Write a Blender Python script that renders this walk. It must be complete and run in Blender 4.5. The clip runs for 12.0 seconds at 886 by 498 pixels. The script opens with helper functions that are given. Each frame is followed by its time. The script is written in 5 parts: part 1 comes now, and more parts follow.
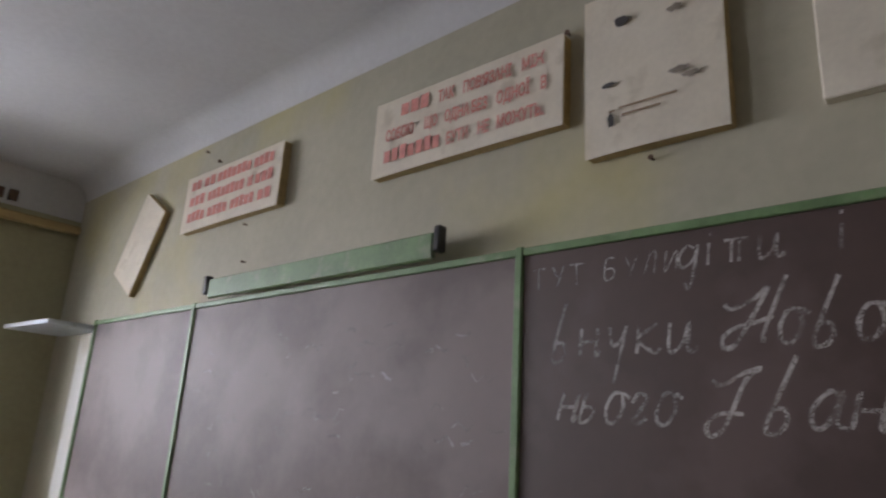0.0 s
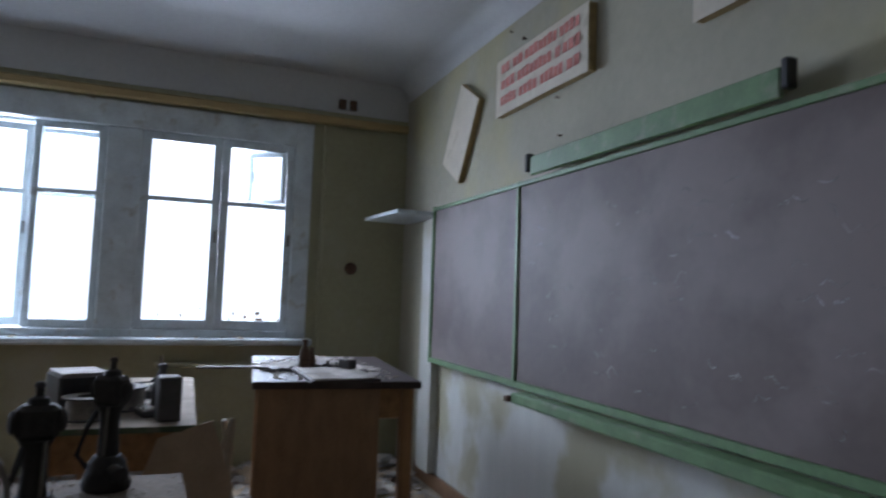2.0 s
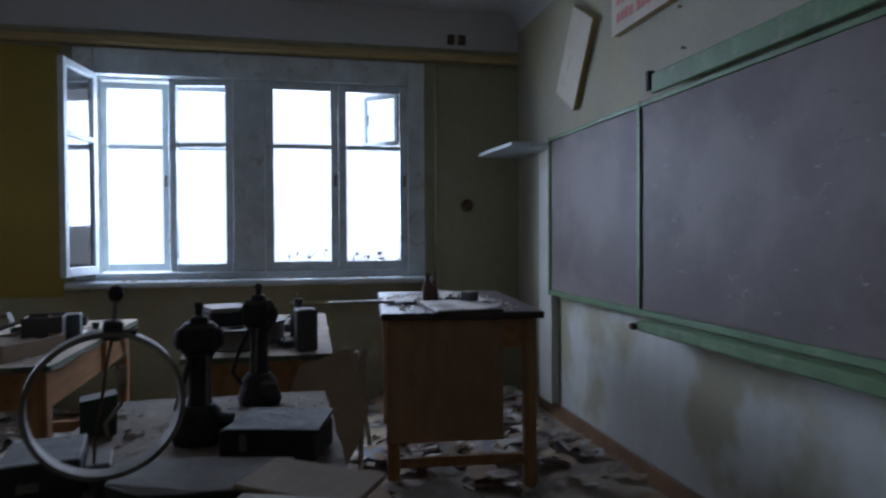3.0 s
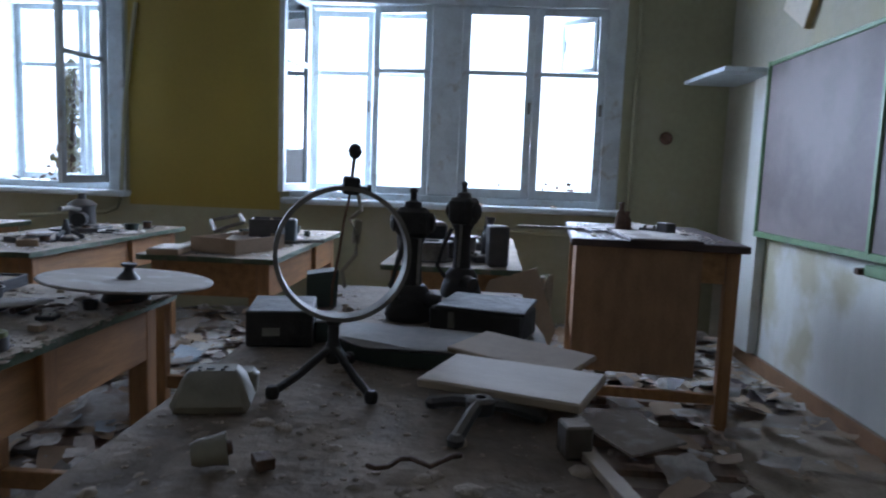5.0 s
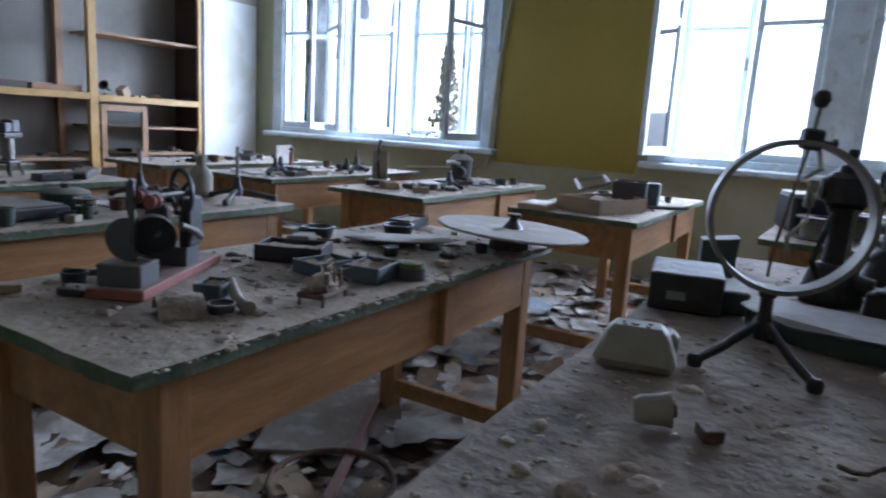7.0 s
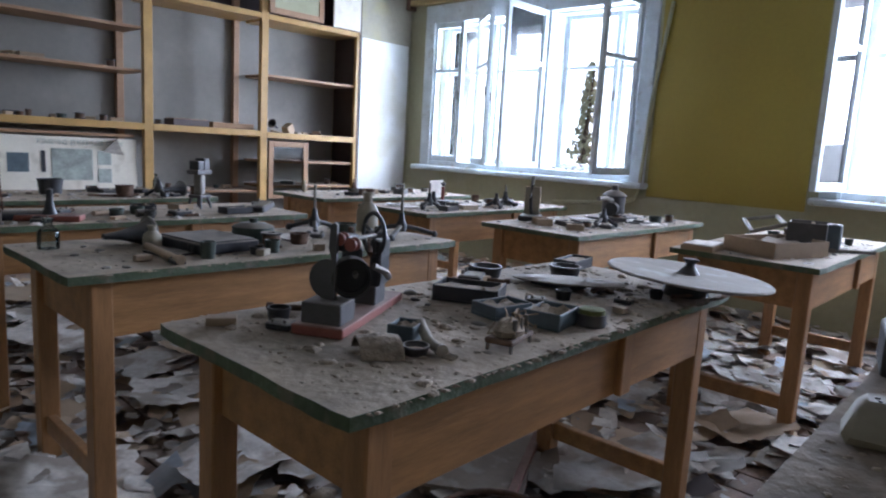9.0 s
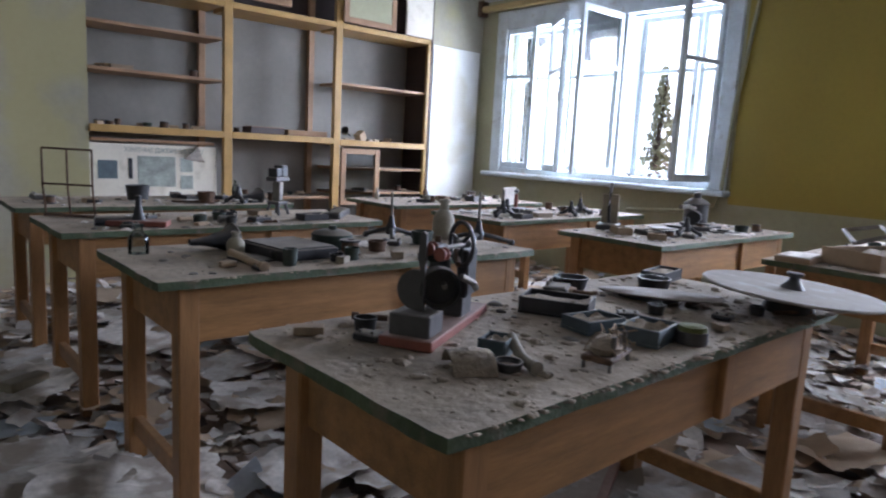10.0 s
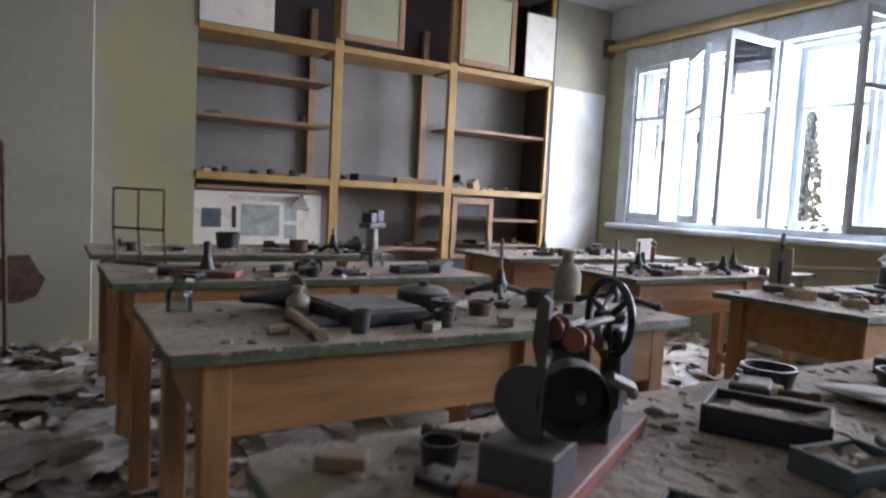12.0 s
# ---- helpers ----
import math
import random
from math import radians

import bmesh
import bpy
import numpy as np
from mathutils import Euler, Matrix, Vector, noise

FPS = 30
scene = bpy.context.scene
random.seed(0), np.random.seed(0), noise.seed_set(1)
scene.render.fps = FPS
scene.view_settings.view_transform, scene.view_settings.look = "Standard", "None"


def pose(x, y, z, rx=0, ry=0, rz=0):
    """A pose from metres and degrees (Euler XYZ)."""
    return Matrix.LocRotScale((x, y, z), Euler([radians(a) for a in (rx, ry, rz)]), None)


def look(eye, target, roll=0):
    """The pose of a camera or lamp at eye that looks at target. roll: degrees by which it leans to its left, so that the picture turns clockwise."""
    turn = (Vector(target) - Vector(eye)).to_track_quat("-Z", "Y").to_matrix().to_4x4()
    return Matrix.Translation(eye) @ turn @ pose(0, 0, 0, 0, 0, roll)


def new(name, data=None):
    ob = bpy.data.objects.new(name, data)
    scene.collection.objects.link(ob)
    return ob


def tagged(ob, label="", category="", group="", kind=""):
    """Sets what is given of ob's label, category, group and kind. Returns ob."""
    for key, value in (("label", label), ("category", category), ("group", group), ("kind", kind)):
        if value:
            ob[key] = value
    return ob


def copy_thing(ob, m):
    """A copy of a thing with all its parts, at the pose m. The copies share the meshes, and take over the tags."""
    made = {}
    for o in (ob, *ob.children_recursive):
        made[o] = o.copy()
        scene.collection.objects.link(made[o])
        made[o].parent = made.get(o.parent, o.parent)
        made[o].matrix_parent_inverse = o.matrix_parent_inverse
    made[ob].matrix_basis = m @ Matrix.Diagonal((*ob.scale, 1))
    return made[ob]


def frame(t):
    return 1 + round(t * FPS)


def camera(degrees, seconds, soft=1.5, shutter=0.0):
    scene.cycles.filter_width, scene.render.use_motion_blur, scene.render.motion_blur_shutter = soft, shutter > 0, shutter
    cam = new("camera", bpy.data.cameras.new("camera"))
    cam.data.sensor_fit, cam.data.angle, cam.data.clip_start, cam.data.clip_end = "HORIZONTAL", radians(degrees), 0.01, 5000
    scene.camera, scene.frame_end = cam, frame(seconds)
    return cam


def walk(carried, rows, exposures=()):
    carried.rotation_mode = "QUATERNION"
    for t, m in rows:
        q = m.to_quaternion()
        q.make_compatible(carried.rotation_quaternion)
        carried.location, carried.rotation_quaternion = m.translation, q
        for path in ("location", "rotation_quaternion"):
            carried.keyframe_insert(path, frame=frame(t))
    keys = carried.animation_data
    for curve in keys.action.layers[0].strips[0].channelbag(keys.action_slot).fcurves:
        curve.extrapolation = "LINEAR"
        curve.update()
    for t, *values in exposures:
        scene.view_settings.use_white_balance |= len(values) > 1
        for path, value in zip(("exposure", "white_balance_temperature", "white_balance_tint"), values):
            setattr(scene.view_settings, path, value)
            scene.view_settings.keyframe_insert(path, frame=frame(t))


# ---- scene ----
cam = camera(67.6, 12.0, soft=2.1, shutter=0.5)
PATH = [
    (0, (0.354, -0.212, 1.347), (-0.945, 1.208, 1.892), 3.4),
    (0.5, (0.338, -0.235, 1.348), (-1.083, 1.086, 1.834), 3.4),
    (1, (0.323, -0.251, 1.335), (-1.228, 0.944, 1.744), 3.5),
    (1.5, (0.289, -0.263, 1.328), (-1.430, 0.726, 1.593), 3.7),
    (2, (0.267, -0.257, 1.310), (-1.583, 0.490, 1.450), 2.0),
    (2.5, (0.266, -0.267, 1.284), (-1.645, 0.317, 1.355), 0.6),
    (3, (0.252, -0.274, 1.257), (-1.702, 0.150, 1.217), -0.3),
    (3.2, (0.266, -0.284, 1.235), (-1.697, 0.089, 1.161), 0.0),
    (4.8, (0.235, -0.336, 1.161), (-1.753, -0.382, 0.947), 1.8),
    (5, (0.238, -0.333, 1.152), (-1.747, -0.44, 0.932), 2.2),
    (5.5, (0.232, -0.317, 1.134), (-1.736, -0.577, 0.893), 2.9),
    (6, (0.218, -0.362, 1.114), (-1.68, -0.914, 0.808), 3.2),
    (6.5, (0.216, -0.424, 1.118), (-1.558, -1.279, 0.768), 3.2),
    (7, (0.234, -0.465, 1.124), (-1.443, -1.49, 0.753), 3.6),
    (7.2, (0.242, -0.477, 1.127), (-1.401, -1.553, 0.752), 3.6),
    (8.8, (0.272, -0.595, 1.133), (-1.193, -1.92, 0.823), 2.9),
    (9, (0.3, -0.562, 1.15), (-1.146, -1.909, 0.844), 3.3),
    (9.5, (0.308, -0.592, 1.151), (-1.079, -2.001, 0.851), 3.2),
    (10, (0.303, -0.637, 1.147), (-1.005, -2.12, 0.85), 3.1),
    (10.5, (0.284, -0.726, 1.135), (-0.954, -2.27, 0.841), 3.6),
    (11, (0.254, -0.801, 1.133), (-0.901, -2.408, 0.847), 3.7),
    (11.5, (0.163, -0.918, 1.124), (-0.911, -2.583, 0.849), 3.9),
    (12, (-0.06, -1.082, 1.084), (-1.09, -2.791, 0.934), 3.0),
]
EXPOSURES = [(0.0, 0.0, 6900, 26), (1.0, -0.12, 6700, 22), (1.8, -0.45, 5900, 19), (2.5, -1.1, 5600, 19), (3.2, -1.3, 5500, 20), (5.0, -0.27, 5350, 18), (5.5, -0.05, 5300, 18),
             (7.0, 0.35, 5350, 19), (9.0, 0.45, 5650, 21), (12.0, 0.4, 6150, 25)]
walk(cam, [(t, look(eye, target, roll)) for t, eye, target, roll in PATH], EXPOSURES)

# ---- light ----
world = bpy.data.worlds.new("sky")
world.use_nodes = True
scene.world = world
wn = world.node_tree
sky = wn.nodes.new("ShaderNodeTexSky")
sky.sky_type, sky.sun_disc, sky.sun_elevation, sky.sun_rotation = "NISHITA", False, radians(50), radians(-120)
wn.links.new(sky.outputs[0], wn.nodes["Background"].inputs[0])
wn.nodes["Background"].inputs[1].default_value = 0.15
sun = new("sun", bpy.data.lights.new("sun", "SUN"))
sun.data.energy, sun.data.angle, sun.data.color = 1.2, radians(12), (1.0, 0.96, 0.9)
sun.matrix_world = look((-6, 8, 12), (0, 0, 0))


def window_light(y0, y1, z0, z1, watts):
    la = bpy.data.lights.new("window_light", "AREA")
    la.shape, la.size, la.size_y, la.energy, la.color = "RECTANGLE", y1 - y0, (z1 - z0) * 0.8, watts, (0.80, 0.91, 1.0)
    ob = new("window_light", la)
    ob.matrix_world = look((-5.75, (y0 + y1) / 2, (z0 + z1) / 2 + 0.1), (0, (y0 + y1) / 2, (z0 + z1) / 2 - 4.0))


window_light(-1.75, 0.6, 1.0, 2.5, 400)
window_light(-5.8, -3.3, 1.0, 2.5, 400)

# ---- materials ----


def mat(name, color, rough=0.8, metal=0.0, vary=0.25, scale=6.0, bump=0.15, fine=60.0, dust=0.0, dust_color=(0.215, 0.185, 0.15), grain=None, random_amount=0.0, stain=None):
    """Two-scale noise over a base colour, dust on faces that look up, wood grain along an axis."""
    m = bpy.data.materials.new(name)
    m.use_nodes = True
    n, l = m.node_tree.nodes, m.node_tree.links
    b = n["Principled BSDF"]
    b.inputs["Roughness"].default_value, b.inputs["Metallic"].default_value = rough, metal
    co = n.new("ShaderNodeTexCoord")
    mp = n.new("ShaderNodeMapping")
    l.new(co.outputs["Object"], mp.inputs[0])
    if grain:
        mp.inputs["Scale"].default_value = grain
    big = n.new("ShaderNodeTexNoise")
    big.inputs["Scale"].default_value, big.inputs["Detail"].default_value = scale, 5
    small = n.new("ShaderNodeTexNoise")
    small.inputs["Scale"].default_value, small.inputs["Detail"].default_value = fine, 4
    l.new(mp.outputs[0], big.inputs[0])
    l.new(mp.outputs[0], small.inputs[0])
    add = n.new("ShaderNodeMath")
    add.operation = "MULTIPLY_ADD"
    add.inputs[1].default_value = 0.45
    l.new(small.outputs[0], add.inputs[0])
    l.new(big.outputs[0], add.inputs[2])
    ramp = n.new("ShaderNodeMapRange")
    ramp.inputs[1].default_value, ramp.inputs[2].default_value = 0.45, 1.0
    ramp.inputs[3].default_value, ramp.inputs[4].default_value = 1 - vary, 1 + vary
    l.new(add.outputs[0], ramp.inputs[0])
    last = ramp.outputs[0]
    if random_amount:
        info = n.new("ShaderNodeNewGeometry")
        oi = n.new("ShaderNodeObjectInfo")
        sm = n.new("ShaderNodeMath")
        sm.operation = "ADD"
        l.new(info.outputs["Random Per Island"], sm.inputs[0])
        l.new(oi.outputs["Random"], sm.inputs[1])
        rr = n.new("ShaderNodeMapRange")
        rr.inputs[2].default_value = 2.0
        rr.inputs[3].default_value, rr.inputs[4].default_value = 1 - random_amount, 1 + random_amount
        l.new(sm.outputs[0], rr.inputs[0])
        mm = n.new("ShaderNodeMath")
        mm.operation = "MULTIPLY"
        l.new(last, mm.inputs[0])
        l.new(rr.outputs[0], mm.inputs[1])
        last = mm.outputs[0]
    col = n.new("ShaderNodeVectorMath")
    col.operation = "SCALE"
    col.inputs[0].default_value = color
    l.new(last, col.inputs["Scale"])
    out = col.outputs[0]
    if stain:
        sn = n.new("ShaderNodeTexNoise")
        sn.inputs["Scale"].default_value, sn.inputs["Detail"].default_value = stain[1], 7
        l.new(co.outputs["Object"], sn.inputs[0])
        sr = n.new("ShaderNodeMapRange")
        sr.inputs[1].default_value, sr.inputs[2].default_value = stain[2], stain[2] + 0.12
        sr.inputs[4].default_value = stain[3]
        l.new(sn.outputs[0], sr.inputs[0])
        mx = n.new("ShaderNodeMix")
        mx.data_type = "RGBA"
        l.new(sr.outputs[0], mx.inputs[0])
        l.new(out, mx.inputs[6])
        mx.inputs[7].default_value = (*stain[0], 1)
        out = mx.outputs[2]
    if dust:
        ge = n.new("ShaderNodeNewGeometry")
        sx = n.new("ShaderNodeSeparateXYZ")
        l.new(ge.outputs["Normal"], sx.inputs[0])
        dm = n.new("ShaderNodeMapRange")
        dm.inputs[1].default_value, dm.inputs[2].default_value, dm.inputs[4].default_value = 0.3, 0.95, dust
        l.new(sx.outputs[2], dm.inputs[0])
        dr = n.new("ShaderNodeMapRange")
        dr.inputs[1].default_value, dr.inputs[2].default_value = 0.3, 0.62
        dr.inputs[3].default_value = 0.86
        l.new(big.outputs[0], dr.inputs[0])
        dd = n.new("ShaderNodeMath")
        dd.operation = "MULTIPLY"
        l.new(dm.outputs[0], dd.inputs[0])
        l.new(dr.outputs[0], dd.inputs[1])
        dc = n.new("ShaderNodeVectorMath")
        dc.operation = "SCALE"
        dc.inputs[0].default_value = dust_color
        l.new(ramp.outputs[0], dc.inputs["Scale"])
        mx = n.new("ShaderNodeMix")
        mx.data_type = "RGBA"
        l.new(dd.outputs[0], mx.inputs[0])
        l.new(out, mx.inputs[6])
        l.new(dc.outputs[0], mx.inputs[7])
        out = mx.outputs[2]
        ro = n.new("ShaderNodeMapRange")
        ro.inputs[3].default_value, ro.inputs[4].default_value = rough, 0.95
        l.new(dd.outputs[0], ro.inputs[0])
        l.new(ro.outputs[0], b.inputs["Roughness"])
    l.new(out, b.inputs["Base Color"])
    bp = n.new("ShaderNodeBump")
    bp.inputs["Strength"].default_value, bp.inputs["Distance"].default_value = bump, 0.01
    l.new(add.outputs[0], bp.inputs["Height"])
    l.new(bp.outputs[0], b.inputs["Normal"])
    return m


M_WALL = mat("cream_wall_paint", (0.42, 0.395, 0.30), 0.75, vary=0.14, scale=1.3, fine=25, bump=0.14, stain=((0.50, 0.44, 0.16), 0.9, 0.54, 0.45))
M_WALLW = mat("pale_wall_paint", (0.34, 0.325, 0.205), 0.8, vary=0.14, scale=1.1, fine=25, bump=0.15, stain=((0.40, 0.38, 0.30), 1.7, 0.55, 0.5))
# darker copy of the wall cream; carries the south side's lower light
M_WALLS = mat("dimmed_cream_wall_paint", (0.30, 0.275, 0.205), 0.8, vary=0.16, scale=1.1, fine=25, bump=0.2, stain=((0.36, 0.31, 0.12), 1.4, 0.52, 0.6))
M_WHITE = mat("grey_whitewash", (0.55, 0.55, 0.55), 0.9, vary=0.1, scale=0.9, fine=30, bump=0.12, stain=((0.5, 0.5, 0.5), 0.6, 0.55, 0.5))
M_YELLOW = mat("olive_yellow_paint", (0.30, 0.22, 0.03), 0.55, vary=0.1, scale=1.2, fine=30, bump=0.1)
M_PLASTER = mat("bare_plaster", (0.33, 0.27, 0.20), 0.95, vary=0.3, scale=8, bump=0.5)
M_FRAME = mat("blue_white_window_paint", (0.54, 0.59, 0.615), 0.5, vary=0.18, scale=7, fine=50, bump=0.25, stain=((0.33, 0.30, 0.25), 9, 0.6, 0.7))
M_PELMET = mat("ochre_pelmet_wood", (0.40, 0.29, 0.13), 0.6, vary=0.2, grain=(6, 1, 6), scale=4)
M_SLATE = mat("brown_blackboard", (0.138, 0.102, 0.094), 0.62, vary=0.2, scale=2.2, fine=26, bump=0.05, stain=((0.26, 0.21, 0.20), 1.5, 0.46, 0.55))
M_SLATED = mat("clean_brown_blackboard", (0.078, 0.048, 0.041), 0.55, vary=0.15, scale=2, fine=20, bump=0.04, stain=((0.14, 0.095, 0.088), 3.0, 0.54, 0.5))
M_GREEN = mat("green_trim_paint", (0.13, 0.23, 0.10), 0.5, vary=0.25, scale=9, bump=0.2, stain=((0.26, 0.30, 0.2), 14, 0.58, 0.6))
M_TGREEN = mat("dusty_green_tabletop", (0.068, 0.095, 0.048), 0.6, vary=0.35, scale=7, fine=45, bump=0.9, stain=((0.16, 0.13, 0.09), 16, 0.53, 0.8), dust=1.0, dust_color=(0.31, 0.245, 0.18))
M_TBROWN = mat("dusty_brown_tabletop", (0.085, 0.066, 0.048), 0.65, vary=0.35, scale=7, fine=45, bump=0.9, stain=((0.13, 0.10, 0.07), 12, 0.53, 0.8), dust=1.0, dust_color=(0.225, 0.172, 0.122))
M_WOOD = mat("varnished_orange_wood", (0.32, 0.16, 0.058), 0.45, vary=0.35, grain=(1.2, 9, 9), scale=3, fine=25, bump=0.15, stain=((0.15, 0.085, 0.045), 2.5, 0.55, 0.5))
M_WOODV = mat("varnished_leg_wood", (0.31, 0.155, 0.06), 0.45, vary=0.35, grain=(9, 9, 1.2), scale=3, fine=25, bump=0.1)
M_SHELF = mat("yellow_varnished_shelf_wood", (0.40, 0.235, 0.07), 0.45, vary=0.2, grain=(2, 5, 2), scale=3, fine=30, bump=0.1, dust=0.5)
M_SHELFB = mat("brown_shelf_wood", (0.29, 0.165, 0.085), 0.6, vary=0.25, grain=(2, 5, 2), scale=3, fine=30, bump=0.1, dust=0.6)
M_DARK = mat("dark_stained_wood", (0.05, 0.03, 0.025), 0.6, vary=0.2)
M_FLOOR = mat("worn_floor_boards", (0.20, 0.13, 0.09), 0.75, vary=0.35, grain=(1, 8, 1), scale=3, fine=40, bump=0.3, random_amount=0.25, stain=((0.23, 0.185, 0.145), 2, 0.47, 0.8))
M_PAPER = mat("dirty_paper", (0.62, 0.565, 0.505), 0.85, vary=0.3, scale=5, fine=40, bump=0.3, random_amount=0.65, stain=((0.20, 0.155, 0.115), 6, 0.48, 0.75))
M_CARD = mat("brown_cardboard", (0.33, 0.24, 0.16), 0.9, vary=0.15, scale=8, bump=0.15, random_amount=0.3)
M_RUBBLE = mat("plaster_dust", (0.315, 0.25, 0.185), 0.95, vary=0.3, scale=30, bump=0.8, random_amount=0.3)
M_BLACK = mat("black_painted_metal", (0.018, 0.018, 0.02), 0.45, vary=0.3, scale=15, dust=0.4)
M_IRON = mat("dark_rusted_cast_iron", (0.022, 0.018, 0.016), 0.7, vary=0.4, scale=25, bump=0.5, dust=0.2)
M_BAKE = mat("black_bakelite", (0.022, 0.022, 0.026), 0.4, vary=0.3, scale=20, dust=0.85)
M_GREY = mat("grey_hammered_paint", (0.062, 0.058, 0.058), 0.5, vary=0.2, scale=20, dust=0.8)
M_DGREEN = mat("dark_green_enamel", (0.032, 0.046, 0.036), 0.5, vary=0.3, scale=10, dust=0.75)
M_BLUE = mat("faded_blue_plastic", (0.08, 0.108, 0.122), 0.5, vary=0.2, scale=20, dust=0.75)
M_RED = mat("dull_red_paint", (0.24, 0.07, 0.05), 0.55, vary=0.25, scale=12, dust=0.65)
M_STEEL = mat("tarnished_steel", (0.19, 0.175, 0.155), 0.55, metal=0.8, vary=0.35, scale=20, dust=0.5)
M_IVORY = mat("yellowed_plastic", (0.27, 0.235, 0.17), 0.6, vary=0.15, scale=15, dust=0.6)
M_RUST = mat("rusty_iron", (0.12, 0.07, 0.045), 0.8, metal=0.2, vary=0.4, scale=30, bump=0.4)
M_MOSS = mat("mossy_fibre", (0.12, 0.13, 0.04), 0.95, vary=0.3, scale=30, bump=0.5)
M_REDINK = mat("red_poster_ink", (0.64, 0.27, 0.23), 0.85, vary=0.2, scale=30)
M_POSTER = mat("yellowed_poster_board", (0.68, 0.62, 0.51), 0.8, vary=0.1, scale=5, bump=0.1, stain=((0.42, 0.36, 0.26), 7, 0.58, 0.5))
M_PRINT = mat("faded_newsprint", (0.30, 0.32, 0.28), 0.85, vary=0.4, scale=12)
M_DISC = mat("dusty_tan_board", (0.25, 0.21, 0.17), 0.85, vary=0.18, scale=9, fine=50, bump=0.2, stain=((0.42, 0.39, 0.34), 12, 0.55, 0.6))
M_PALE = mat("fresh_pale_wood", (0.40, 0.32, 0.235), 0.7, vary=0.12, grain=(9, 1, 1), scale=3)


def glass_mat(name, tint, rough=0.05):
    m = bpy.data.materials.new(name)
    m.use_nodes = True
    n, l = m.node_tree.nodes, m.node_tree.links
    tr, gl, mx, fr = n.new("ShaderNodeBsdfTransparent"), n.new("ShaderNodeBsdfGlossy"), n.new("ShaderNodeMixShader"), n.new("ShaderNodeFresnel")
    tr.inputs[0].default_value = (*tint, 1)
    gl.inputs["Roughness"].default_value = rough
    l.new(fr.outputs[0], mx.inputs[0])
    l.new(tr.outputs[0], mx.inputs[1])
    l.new(gl.outputs[0], mx.inputs[2])
    l.new(mx.outputs[0], n["Material Output"].inputs[0])
    return m




def chalk_mat(name, color, cover):
    """Chalk dust that catches only on the grain of the board."""
    m = bpy.data.materials.new(name)
    m.use_nodes = True
    n, l = m.node_tree.nodes, m.node_tree.links
    b = n["Principled BSDF"]
    b.inputs["Base Color"].default_value, b.inputs["Roughness"].default_value = (*color, 1), 0.95
    co = n.new("ShaderNodeTexCoord")
    grain, cloud, add, ramp = n.new("ShaderNodeTexNoise"), n.new("ShaderNodeTexNoise"), n.new("ShaderNodeMath"), n.new("ShaderNodeMapRange")
    grain.inputs["Scale"].default_value, grain.inputs["Detail"].default_value = 240, 3
    cloud.inputs["Scale"].default_value = 14
    l.new(co.outputs["Object"], grain.inputs[0])
    l.new(co.outputs["Object"], cloud.inputs[0])
    l.new(grain.outputs[0], add.inputs[0])
    l.new(cloud.outputs[0], add.inputs[1])
    ramp.inputs[1].default_value, ramp.inputs[2].default_value = 0.72, 1.25
    ramp.inputs[4].default_value = cover
    l.new(add.outputs[0], ramp.inputs[0])
    l.new(ramp.outputs[0], b.inputs["Alpha"])
    return m


M_CHALK = chalk_mat("white_chalk", (0.52, 0.48, 0.46), 0.95)
M_CHALKF = chalk_mat("faint_chalk", (0.50, 0.46, 0.45), 0.75)
M_GLASS = glass_mat("window_glass", (0.93, 0.95, 0.95))
M_BOTTLE = glass_mat("bottle_glass", (0.75, 0.80, 0.78))
M_SKYCARD = bpy.data.materials.new("bright_overcast")
M_SKYCARD.use_nodes = True
_n = M_SKYCARD.node_tree.nodes
_e = _n.new("ShaderNodeEmission")
_e.inputs[0].default_value, _e.inputs[1].default_value = (0.93, 0.97, 1.0, 1), 3.6
M_SKYCARD.node_tree.links.new(_e.outputs[0], _n["Material Output"].inputs[0])

# ---- mesh helpers ----


def add_box(bm, x0, x1, y0, y1, z0, z1, bevel=0.0, m=None):
    r = bmesh.ops.create_cube(bm, size=1.0, matrix=Matrix.LocRotScale(((x0 + x1) / 2, (y0 + y1) / 2, (z0 + z1) / 2), None, (abs(x1 - x0), abs(y1 - y0), abs(z1 - z0))))
    vs = r["verts"]
    if bevel:
        es = list({e for v in vs for e in v.link_edges})
        rb = bmesh.ops.bevel(bm, geom=es, offset=bevel, segments=1, affect="EDGES")
        vs = list({v for f in rb["faces"] for v in f.verts})
    if m is not None:
        bmesh.ops.transform(bm, matrix=m, verts=vs)
    return vs


def box(x0, x1, y0, y1, z0, z1, bevel=0.0, m=None):
    bm = bmesh.new()
    add_box(bm, x0, x1, y0, y1, z0, z1, bevel, m)
    return bm


def add_tube(bm, a, b, r0, r1=None, n=12):
    a, b = Vector(a), Vector(b)
    d = b - a
    m = Matrix.Translation((a + b) / 2) @ d.to_track_quat("Z", "Y").to_matrix().to_4x4()
    bmesh.ops.create_cone(bm, cap_ends=True, segments=n, radius1=r0, radius2=r0 if r1 is None else r1, depth=d.length, matrix=m)


def tube(a, b, r0, r1=None, n=12):
    bm = bmesh.new()
    add_tube(bm, a, b, r0, r1, n)
    return bm


